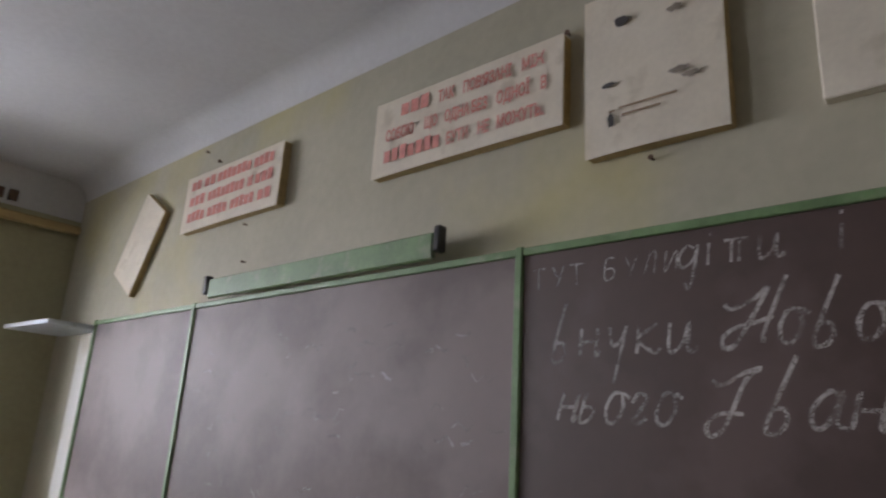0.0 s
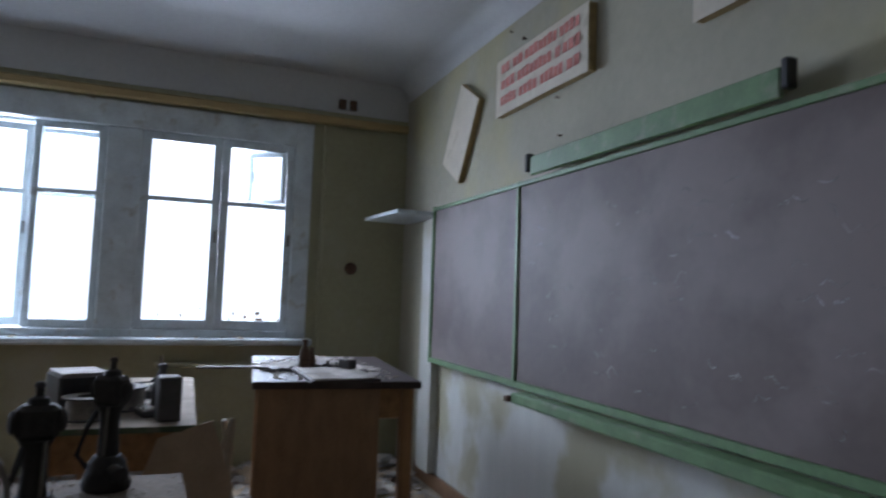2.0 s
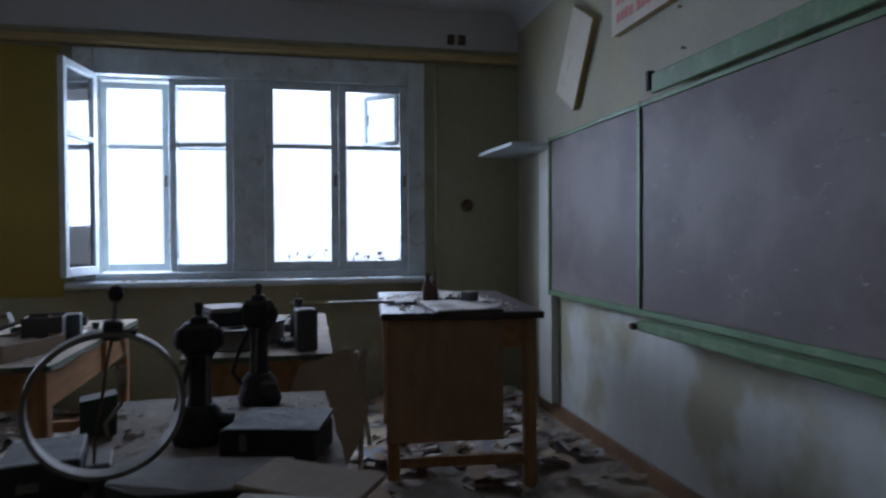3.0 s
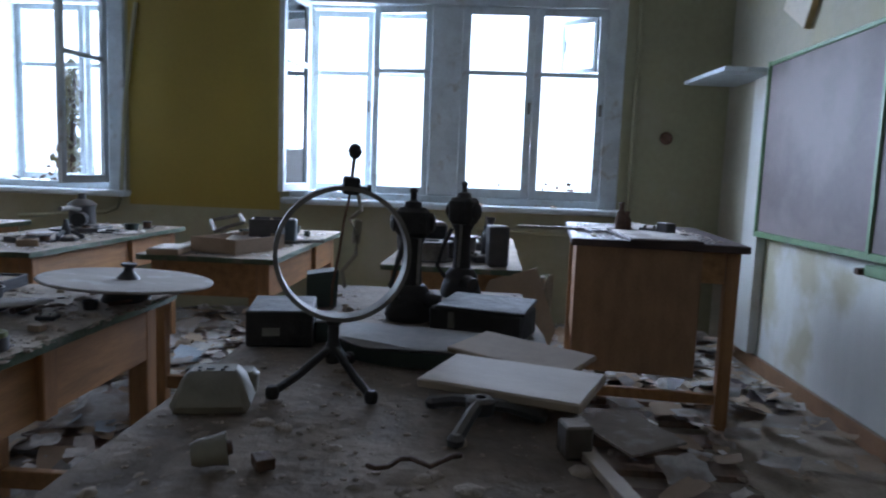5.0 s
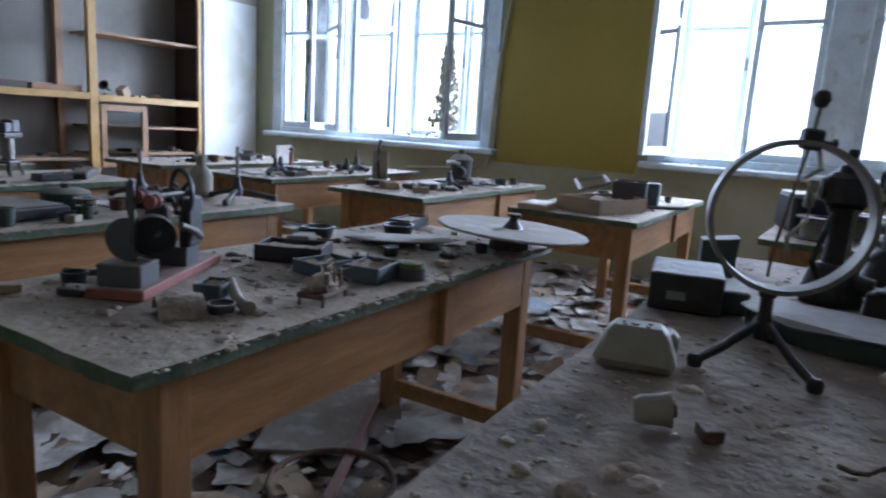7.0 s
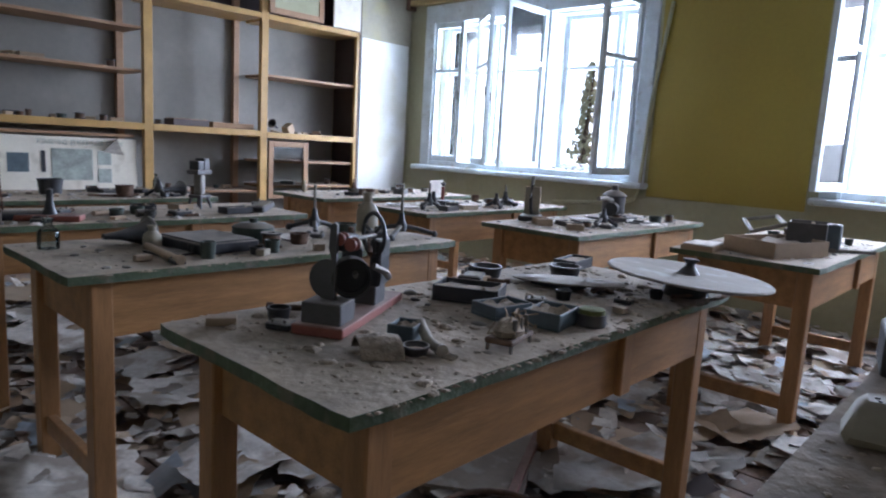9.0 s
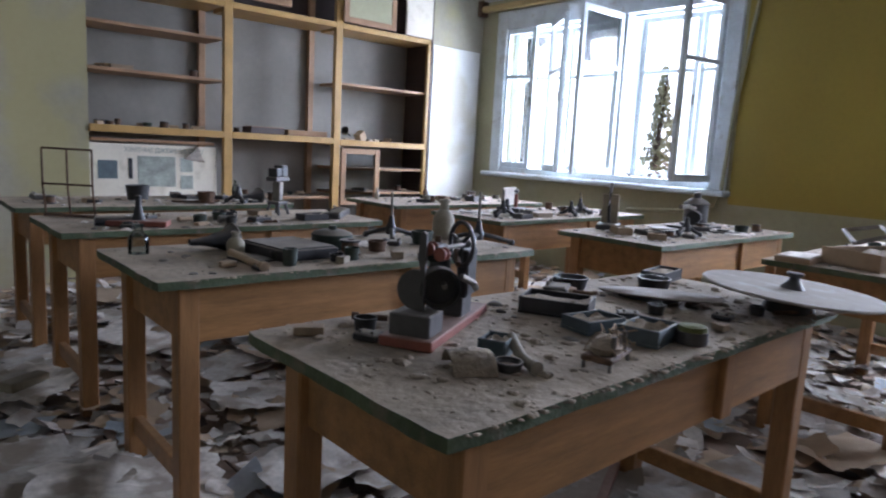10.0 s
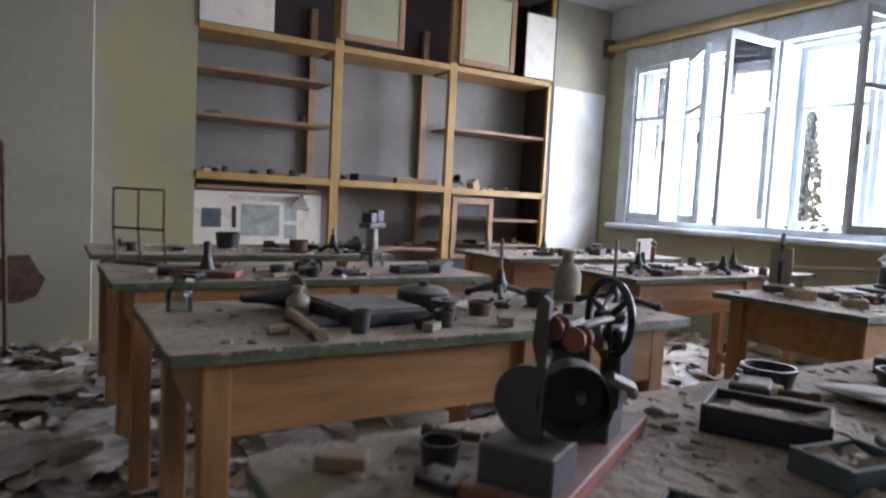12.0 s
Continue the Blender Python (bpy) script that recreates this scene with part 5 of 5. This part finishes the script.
tripod(pose(-1.62, -2.60, TZ, 0, 0, 15), 0.15, 0.22, M_BLACK, "black iron stand on three long legs")
tripod(pose(-1.36, -2.86, TZ, 0, 0, 40), 0.12, 0.20, M_BLACK, "dark iron stand with a clamp")
cup(pose(-1.40, -2.70, TZ), 0.045, 0.05, M_DGREEN, "dusty green enamelled tin can", "can", "can")

# ---- third and fourth tables ----
rsb = thing("slide_stand", "red wooden sledge with a black upright", "apparatus", pose(-0.56, -3.56, TZ, 0, 0, 150))
part("sledge", box(-0.12, 0.12, -0.05, 0.05, 0, 0.025, 0.004), M_RED, rsb)
part("upright", lathe([(0, 0.025), (0.03, 0.025), (0.02, 0.05), (0.012, 0.09), (0.014, 0.125), (0, 0.13)], 12), M_BLACK, rsb, "", True)
rod(pose(-0.40, -3.60, TZ, 0, 0, 170), 0.16, 0.02, M_BAKE, "black dusty bakelite roller", "bakelite_roller", "roller")
cup(pose(-0.82, -3.56, TZ), 0.03, 0.035, M_DGREEN, "small dusty green can", "can", "can")
rod(pose(-0.90, -3.55, TZ, 0, 0, 175), 0.08, 0.018, M_STEEL, "short dusty steel tube", "metal_tube", "tube")
meter(pose(-1.10, -3.55, TZ, 0, 0, 190), 0.045, M_BAKE, "small black bakelite meter")
open_box(pose(-1.40, -3.58, TZ, 0, 0, 5), 0.15, 0.08, 0.032, M_BAKE, "flat dark tray with broken glass", "tray")
meter(pose(-1.56, -3.60, TZ + 0.01, 0, 12, 30), 0.06, M_GREY, "tilted dark grey meter")
magnet_stand(pose(-1.34, -3.84, TZ, 0, 0, 30), M_GREY, "grey upright optical instrument with a black head", 0.92)
wf = thing("wire_rack", "thin rusty wire rack of square loops", "rack", pose(-0.37, -3.91, TZ, 0, 0, -42))
for x in (-0.11, 0.0, 0.11):
    part("upright_wire", path([(x, -0.02, 0), (x, 0.0, 0.14), (x, 0.0, 0.30)], 0.005, 6), M_RUST, wf)
for z in (0.145, 0.30):
    part("cross_wire", path([(-0.11, 0, z), (0, 0, z), (0.11, 0, z)], 0.005, 6), M_RUST, wf)
part("base_bar", box(-0.12, 0.12, -0.03, -0.015, 0, 0.012), M_RUST, wf)
kt2 = cup(pose(-0.90, -4.72, TZ), 0.065, 0.08, M_BLACK, "dark dusty enamelled pan", "pan", "pan")
horn(pose(-1.42, -4.46, TZ + 0.04, 0, 90, 195), 0.09, M_BLACK, "small dark loudspeaker horn on its side")
cup(pose(-1.22, -4.5, TZ), 0.05, 0.06, M_RUST, "rusty tin can with bent rim", "can", "can")

# ---- window-side tables ----
open_box(pose(-2.86, -1.48, TZ, 0, 0, -20), 0.36, 0.26, 0.07, M_CARD, "open cardboard box holding broken apparatus", "cardboard_box", 0.005)
open_box(pose(-3.10, -1.42, TZ, 0, 0, 12), 0.20, 0.16, 0.14, M_GREY, "grey metal case standing open", "metal_case", 0.006)
fr2 = thing("folding_frame", "dark folding metal frame lying on a box", "frame", pose(-2.85, -1.62, TZ + 0.11, 8, 6, 20))
for a, b in (((-0.15, 0, 0), (0.15, 0.03, 0)), ((-0.15, 0.14, 0.01), (0.12, 0.16, 0.02)), ((-0.15, 0, 0), (-0.15, 0.14, 0.01)), ((0.15, 0.03, 0), (0.12, 0.16, 0.02))):
    part("bar", tube(a, b, 0.009), M_STEEL, fr2)
block(pose(-2.66, -1.72, TZ, 0, 0, 5), 0.2, 0.14, 0.022, M_CARD, "stack of warped dark booklets", "booklets", M_PAPER, "books")
block(pose(-3.24, -1.38, TZ, 0, 0, 8), 0.08, 0.14, 0.13, M_BLUE, "small pale blue metal box", "metal_box", None, "box")
pu = thing("vacuum_pump", "dark metal hand pump with a long grey handle", "pump", pose(-3.45, -2.62, TZ, 0, 0, 5))
part("base", box(-0.16, 0.16, -0.10, 0.10, 0, 0.015, 0.003), M_BAKE, pu)
part("body", lathe([(0, 0.015), (0.085, 0.015), (0.085, 0.03), (0.07, 0.035), (0.07, 0.14), (0.08, 0.145), (0.05, 0.17), (0.02, 0.18), (0.022, 0.21), (0, 0.215)], 24), M_GREY, pu, "", True)
part("handle", path([(0, 0, 0.12), (0.12, 0.03, 0.125), (0.22, 0.05, 0.14), (0.33, 0.05, 0.14)], 0.013), M_STEEL, pu, "grey handle lever", True)
part("motor", tube((0.05, 0.02, 0.07), (0.15, 0.05, 0.07), 0.04, n=16), M_BLACK, pu, "", True)
ar = thing("arc_instrument", "grey instrument with a black curved arm", "instrument", pose(-2.80, -2.78, TZ, 0, 0, 30))
part("base", box(-0.09, 0.09, -0.06, 0.06, 0, 0.03, 0.004), M_GREY, ar)
part("arm", path([(-0.05, 0, 0.03), (0.02, 0, 0.06), (0.055, 0, 0.13), (0.04, 0, 0.20), (-0.01, 0, 0.245), (-0.04, 0, 0.24)], 0.010), M_BLACK, ar, "", True)
part("back_plate", box(-0.05, -0.03, -0.045, 0.045, 0.03, 0.19, 0.004), M_IVORY, ar, "pale instrument plate")
li = thing("shade_instrument", "white reflector with a red-handled black device", "instrument", pose(-2.95, -3.62, TZ, 0, 0, 20))
part("base", lathe([(0, 0), (0.09, 0), (0.085, 0.03), (0, 0.035)], 20), M_BLACK, li, "", True)
part("reflector", box(-0.11, 0.11, -0.06, -0.05, 0.04, 0.16, 0.003), M_PAPER, li, "white reflector sheet")
part("handle", tube((0, 0, 0.03), (0, 0, 0.12), 0.012), M_RED, li, "red handle", True)
part("knob", lathe([(0, -0.02), (0.02, 0), (0, 0.02)], 12, pose(0, 0, 0.14)), M_BLACK, li, "", True)
tripod(pose(-2.62, -3.42, TZ), 0.08, 0.16, M_BLACK, "small black stand with a cup head")

# scattered laboratory parts, seeded
KINDS = 9


def scatter(k, m, r):
    if k == 0:
        meter(m, r.uniform(0.03, 0.055), r.choice((M_BAKE, M_GREY)), "dusty broken laboratory meter on the table")
    elif k == 1:
        cup(m, r.uniform(0.02, 0.04), r.uniform(0.02, 0.05), r.choice((M_RUST, M_DGREEN, M_STEEL)), "dusty small metal can on the table", "can", "can")
    elif k == 2:
        rod(m, r.uniform(0.1, 0.28), r.uniform(0.004, 0.010), r.choice((M_RUST, M_STEEL, M_CARD)), "thin dusty rod lying on the table")
    elif k == 3:
        coil(m, r.uniform(0.025, 0.045), r.uniform(0.03, 0.06), M_RUST, "small wire coil with black flanges")
    elif k == 4:
        open_box(m, r.uniform(0.08, 0.16), r.uniform(0.06, 0.1), r.uniform(0.02, 0.04), r.choice((M_BAKE, M_CARD, M_GREY)), "shallow dusty tray with fragments", "tray", 0.004)
    elif k == 5:
        block(m, r.uniform(0.05, 0.12), r.uniform(0.03, 0.07), r.uniform(0.015, 0.04), r.choice((M_CARD, M_BAKE, M_PALE)), "loose dusty wooden block")
    elif k == 6:
        bottle(m, r.uniform(0.015, 0.03), r.uniform(0.06, 0.11), r.choice((M_BOTTLE, M_RUST, M_IVORY)), "small dirty laboratory bottle")
    elif k == 7:
        block(m, r.uniform(0.10, 0.2), r.uniform(0.08, 0.14), 0.006, r.choice((M_PAPER, M_BAKE, M_PAPER)), "loose sheet plate lying on the table", "flat_plate", None, "plate")
    else:
        tripod(m, r.uniform(0.05, 0.08), r.uniform(0.08, 0.16), M_BLACK, "small black laboratory stand")


rng = random.Random(11)
AREAS = [(-0.4, -1.6, -3.85, -3.65, 7, TZ), (-0.4, -1.65, -4.9, -4.45, 14, TZ), (-3.0, -3.9, -1.78, -1.32, 11, TZ), (-2.55, -3.8, -2.78, -2.33, 16, TZ), (-2.5, -3.75, -3.78, -3.3, 20, TZ), (-2.45, -3.7, -4.7, -4.22, 18, TZ), (-2.7, -3.9, -0.7, -0.2, 9, TZ), (-0.4, -1.6, -2.92, -2.45, 7, TZ)]
for x0, x1, y0, y1, count, z in AREAS:
    for i in range(count):
        scatter(rng.randrange(KINDS), pose(rng.uniform(x1, x0), rng.uniform(y0, y1), z, 0, 0, rng.uniform(0, 360)), rng)
for x0, x1, y0, y1, count in ((-0.62, -0.36, -1.84, -1.68, 4), (-1.0, -1.5, -1.60, -1.50, 4), (-1.15, -1.5, -1.42, -1.32, 4), (-1.0, -1.3, -1.84, -1.76, 3), (-0.5, -1.5, -2.6, -2.44, 6), (-0.4, -1.6, -3.62, -3.48, 6), (-0.35, -1.6, -4.6, -4.42, 8)):
    for i in range(count):
        m_ = pose(rng.uniform(x1, x0), rng.uniform(y0, y1), TZ, 0, 0, rng.uniform(0, 360))
        k = i % 4
        if k == 0:
            cup(m_, rng.uniform(0.018, 0.032), rng.uniform(0.012, 0.03), M_BLACK, "small dark dish clogged with dust", "dish", "dish")
        elif k == 1:
            block(m_, rng.uniform(0.03, 0.08), rng.uniform(0.02, 0.04), rng.uniform(0.01, 0.025), M_CARD, "dust-covered broken wooden fragment", "fragment", None, "fragment")
        elif k == 2:
            rod(m_, rng.uniform(0.06, 0.15), rng.uniform(0.004, 0.009), M_RUST, "short rusty rod lying in dust")
        else:
            meter(m_, rng.uniform(0.022, 0.035), M_BAKE, "small broken bakelite switch under dust")
# things left on the shelves
for x0, x1, z, count in ((-1.95, -1.05, 1.201, 11), (-2.95, -2.2, 1.201, 6), (-4.1, -3.25, 1.191, 8), (-1.9, -1.05, 1.626, 5), (-3.0, -2.2, 0.646, 6), (-4.1, -3.2, 0.686, 5), (-1.5, -1.05, 1.966, 1)):
    for i in range(count):
        k = rng.choice((1, 2, 5, 5, 4, 3))
        scatter(k, pose(rng.uniform(x0, x1), rng.uniform(YS - 0.28, YS - 0.12), z, 0, 0, rng.uniform(0, 360)), rng)
block(pose(-2.45, YS - 0.15, 1.201, 0, 0, 4), 0.34, 0.16, 0.055, M_DARK, "long flat wooden instrument box on the shelf", "flat_case", M_SHELFB, "case")
block(pose(-2.85, YS - 0.15, 1.201, 0, 0, -3), 0.40, 0.2, 0.05, M_SHELFB, "long brown wooden board stack on the shelf", "board_stack", None, "boards")
horn(pose(-3.35, YS - 0.12, 1.235, 0, 70, 30), 0.08, M_BAKE, "black horn lying on the shelf")
block(pose(-3.50, YS - 0.14, 1.191, 0, 30, 20), 0.1, 0.08, 0.09, M_CARD, "tilted brown box on the shelf", "small_box", None, "box")

# dust chips on the tops
rng = random.Random(3)


def rubble(name, x0, x1, y0, y1, z, count, smin, smax, material, label):
    bm = bmesh.new()
    for i in range(count):
        s = rng.uniform(smin, smax) * rng.choice((0.5, 0.7, 1, 1))
        h = s * rng.uniform(0.08, 0.28)
        c = Vector((rng.uniform(x0, x1), rng.uniform(y0, y1), z))
        n = rng.randint(5, 7)
        base = []
        for k in range(n):
            a = 2 * math.pi * k / n
            q = s * rng.uniform(0.6, 1.2) / 2
            base.append(bm.verts.new(c + Vector((q * math.cos(a), q * math.sin(a), 0))))
        mid = [bm.verts.new(v.co * 0.85 + c * 0.15 + Vector((0, 0, h * rng.uniform(0.45, 0.75)))) for v in base]
        top = [bm.verts.new(v.co * 0.45 + (c + Vector((0, 0, h))) * 0.55 + Vector((0, 0, h * 0.25))) for v in mid]
        for k in range(n):
            bm.faces.new((base[k], base[(k + 1) % n], mid[(k + 1) % n], mid[k]))
            bm.faces.new((mid[k], mid[(k + 1) % n], top[(k + 1) % n], top[k]))
        bm.faces.new(top)
    return tagged(part(name, bm, material, None, "", True), label, "rubble", "", "stuff")


rubble("plaster_chips", -1.54, -0.12, -0.72, -0.20, 0.839, 2200, 0.002, 0.014, M_RUBBLE, "fallen plaster chips and dust on the front table")
for k, (x0, x1, y0, y1, count) in enumerate(((-1.72, -0.3, -1.88, -1.26, 330), (-1.7, -0.28, -2.96, -2.38, 200), (-1.7, -0.28, -3.98, -3.42, 160), (-4.0, -2.6, -1.82, -1.25, 120), (-3.9, -2.48, -2.83, -2.26, 160), (-3.85, -2.45, -3.8, -3.25, 160), (-4.0, -2.62, -0.72, -0.18, 120))):
    rubble("plaster_chips", x0, x1, y0, y1, 0.759, count * 6, 0.002, 0.014, M_RUBBLE, "fallen plaster chips and dust on a table")
for x0, x1, y0, y1, count in ((-4.0, -2.6, -1.82, -1.25, 70), (-3.9, -2.48, -2.83, -2.26, 150), (-3.85, -2.45, -3.8, -3.25, 150), (-3.8, -2.4, -4.74, -4.18, 150), (-1.7, -0.28, -3.98, -3.42, 60), (-1.7, -0.28, -4.94, -4.4, 90)):
    rubble("paper_scraps", x0, x1, y0, y1, 0.759, count, 0.01, 0.05, M_PAPER, "pale torn scraps and flakes on a table")
    rubble("broken_parts", x0, x1, y0, y1, 0.759, count // 2, 0.015, 0.05, M_BAKE, "small dark broken bakelite parts on a table")
rubble("broken_parts", -1.68, -0.75, -1.86, -1.30, 0.759, 45, 0.012, 0.04, M_BAKE, "small dark broken bakelite parts on a table")
rubble("broken_parts", -1.68, -0.35, -2.95, -2.45, 0.759, 60, 0.012, 0.04, M_BAKE, "small dark broken bakelite parts on a table")
rubble("dust_clumps", -1.7, -0.32, -1.86, -1.28, 0.759, 260, 0.012, 0.045, M_RUBBLE, "soft clumps of grey dust on the near table")
rubble("dust_fringe", -1.72, -0.3, -1.272, -1.25, 0.757, 150, 0.008, 0.03, M_RUBBLE, "dust clumps along the worn table edge")
rubble("dust_fringe", -1.70, -0.28, -2.42, -2.395, 0.757, 90, 0.008, 0.024, M_RUBBLE, "dust clumps along the worn table edge")
rubble("dust_clumps", -1.54, -0.14, -0.72, -0.21, 0.839, 110, 0.012, 0.04, M_RUBBLE, "soft clumps of grey dust on the front table")
rubble("plaster_chips", -4.0, -2.92, 0.18, 0.84, 0.885, 420, 0.008, 0.04, M_PAPER, "torn paper scraps on the desk")
for y0, y1 in ((-1.75, -0.8), (-0.5, 0.6), (-5.75, -4.95), (-4.6, -3.3)):
    rubble("sill_debris", XW - 0.20, XW + 0.10, y0, y1, Z0 - 0.001, 60, 0.015, 0.06, M_CARD, "dry leaves and flakes on the window sill")

r = random.Random(61)
for y0, y1, count in ((-0.45, 0.0, 26), (0.06, 0.55, 34), (-4.2, -3.4, 22)):
    bm = bmesh.new()
    for k in range(count):
        add_sheet(bm, r, (XW - 0.06 - r.uniform(0.0, 0.05), r.uniform(y0, y1), Z0 + 0.056 + 0.16 * r.random() ** 2.5), r.uniform(0.015, 0.05), r.uniform(0.012, 0.04), 0.006, r.uniform(0, 360), (r.uniform(20, 90), r.uniform(-40, 40)), 2)
    for k in range(5):
        y = r.uniform(y0, y1)
        add_path(bm, [(XW - 0.08, y, Z0 + 0.054), (XW - 0.07, y + r.uniform(-0.03, 0.03), Z0 + 0.12), (XW - 0.09, y + r.uniform(-0.08, 0.08), Z0 + 0.12 + r.uniform(0.03, 0.12))], 0.002, 5)
    tagged(part("dead_creeper", bm, M_RUST, None, "", False), "dry creeper stalks and leaves caught in the lower panes", "leaves", "", "stuff")

# ---- floor ----
fl = bpy.data.objects["floor"]
boards = {}
for length in (2.1, 1.05):
    o = part("floor_board", box(0, 0.139, 0, length - 0.006, -0.03, 0.0, 0.003), M_FLOOR, fl)
    boards[length] = o.data
    bpy.data.objects.remove(o)
i, x = 0, XW
while x < XE:
    y = YS - 0.42
    for length in ((2.1, 2.1, 2.1, 2.1), (1.05, 2.1, 2.1, 2.1, 1.05))[i % 2]:
        if y + length <= YB + 0.3:
            o = new("floor_board", boards[length])
            o.parent = fl
            o.location = (x, y, random.Random(i * 7 + int(y * 10)).uniform(-0.004, 0.0))
        y += length
    x += 0.145
    i += 1

r = random.Random(21)
for mname, mm, count, smin, smax, lab in (("paper_litter", M_PAPER, 5200, 0.03, 0.16, "torn papers and book pages strewn over the floor"), ("card_litter", M_CARD, 1700, 0.03, 0.18, "brown cardboard and cover scraps strewn over the floor"), ("paper_flakes", M_PAPER, 4200, 0.012, 0.055, "small paper flakes strewn over the floor"), ("dark_litter", M_DARK, 260, 0.03, 0.14, "dark scraps and film strips strewn over the floor"), ("blue_litter", M_BLUEP, 220, 0.06, 0.22, "bluish book covers strewn over the floor")):
    bm = bmesh.new()
    for i in range(count):
        x, y = r.uniform(XW + 0.1, 2.9), r.uniform(YS + 0.1, YB - 0.1)
        if y > -0.1 and x > -3.2 and r.random() < (0.85 if mm in (M_PAPER, M_BLUEP) else 0.5):
            continue
        w = r.uniform(smin, smax)
        add_sheet(bm, r, (x, y, r.uniform(0.002, 0.055)), w, w * r.uniform(0.4, 1.3), w * r.uniform(0.02, 0.10), r.uniform(0, 360), (r.gauss(0, 11), r.gauss(0, 11)), 4)
    ob = tagged(part(mname, bm, mm, None, "", True), lab, "litter", "", "stuff")
rubble("floor_rubble", XW + 0.1, 1.5, YS + 0.1, YB - 0.05, 0.0, 1400, 0.02, 0.11, M_RUBBLE, "broken plaster and glass fragments on the floor")
r = random.Random(9)
for i in range(46):
    bm = bmesh.new()
    w = r.uniform(0.25, 0.48)
    add_sheet(bm, r, (0, 0, 0.0), w, w * r.uniform(0.7, 1.2), w * r.uniform(0.025, 0.07), 0, (0, 0), 9)
    ps = tagged(part("paper_sheet", bm, (M_PAPER, M_PAPER, M_CARD, M_PAPER, M_PAPER)[i % 5], None, "", True), "large crumpled dirty paper sheet on the floor", "paper", "papers on the floor")
    ps.matrix_basis = pose(r.uniform(-2.6, 0.9), r.uniform(-5.4, -1.0), 0.052, r.uniform(-5, 5), r.uniform(-5, 5), r.uniform(0, 360))
for x, y, w, d, a in ((-1.45, -1.95, 0.5, 0.36, 30), (-2.1, -2.3, 0.4, 0.3, 65), (-2.6, 0.35, 0.4, 0.3, 30)):
    block(pose(x, y, 0.07, 2, 3, a), w, d, 0.012, M_DISC, "thin pale hardboard panel fallen on the floor", "hardboard_panel", None, "panel")
block(pose(-1.35, -1.72, 0.07, 0, 2, 25), 0.8, 0.03, 0.02, M_RED, "brown wooden lath on the floor", "lath", None, "lath")
block(pose(-0.16, -3.77, 0.06, 0, 0, 30), 0.18, 0.07, 0.05, M_IVORY, "crushed yellow-white carton on the floor", "carton", None, "carton")
hp = thing("hoop", "thin dark metal hoop lying on the floor", "hoop", pose(-1.12, -1.62, 0.09))
part("ring", path([(0.18 * math.cos(2 * math.pi * i / 36), 0.18 * math.sin(2 * math.pi * i / 36), 0) for i in range(36)], 0.009, 8, True), M_RUST, hp, "", True)
lf = thing("ladder_frame", "thin rusty pipe frame against the pier", "frame", pose(0.16, YS + 0.40, 0.0))
for a, b in (((-0.02, 0, 0), (0.0, -0.02, 1.28)), ((0.22, 0, 0), (0.24, -0.02, 1.28)), ((0.0, -0.02, 1.28), (0.24, -0.02, 1.28)), ((-0.01, -0.01, 0.97), (0.23, -0.01, 0.97))):
    part("bar", tube(a, b, 0.014), M_RUST, lf, "", True)

# ---- outside ----
# yellowing leaves, colour raised to stand in for overexposing skylight
M_LEAF = mat("glare_paled_autumn_foliage", (0.42, 0.36, 0.2), 0.7, vary=0.35, scale=3, random_amount=0.5)
r = random.Random(4)


def tree(x, y, base, height, spread):
    t = thing("tree", "tall sparse tree outside the window, yellowing leaves paled for sky glare", "tree", pose(x, y, base))
    bm = tube((0, 0, 0), (0.1, 0, height * 0.55), 0.16, 0.10, 10)
    add_tube(bm, (0.1, 0, height * 0.55), (0, 0.1, height), 0.10, 0.02, 8)
    for k in range(14):
        z = height * r.uniform(0.3, 0.95)
        a = r.uniform(0, 6.28)
        l_ = spread * r.uniform(0.5, 1.0) * (1.1 - z / height)
        add_tube(bm, (0.08, 0, z), (l_ * math.cos(a), l_ * math.sin(a), z + l_ * 0.2), 0.04, 0.01, 6)
    part("trunk", bm, M_RUST, t)
    bm = bmesh.new()
    for k in range(1300):
        z = height * r.uniform(0.22, 1.0)
        a = r.uniform(0, 6.28)
        l_ = spread * math.sqrt(r.random()) * (1.12 - z / height) * (0.6 + 0.5 * noise.noise(Vector((math.cos(a) * 2, math.sin(a) * 2, z * 0.9))))
        c = Vector((l_ * math.cos(a), l_ * math.sin(a), z))
        q = Euler((r.uniform(0, 6), r.uniform(0, 6), r.uniform(0, 6))).to_matrix()
        s = r.uniform(0.05, 0.14)
        vs = [bm.verts.new(c + q @ Vector(p) * s) for p in ((-1, 0, 0), (0, -0.5, 0.1), (1, 0, 0), (0, 0.5, 0.1))]
        bm.faces.new(vs)
    part("crown", bm, M_LEAF, t)
    return t


tree(-14.0, -9.35, -3.2, 6.5, 1.25)
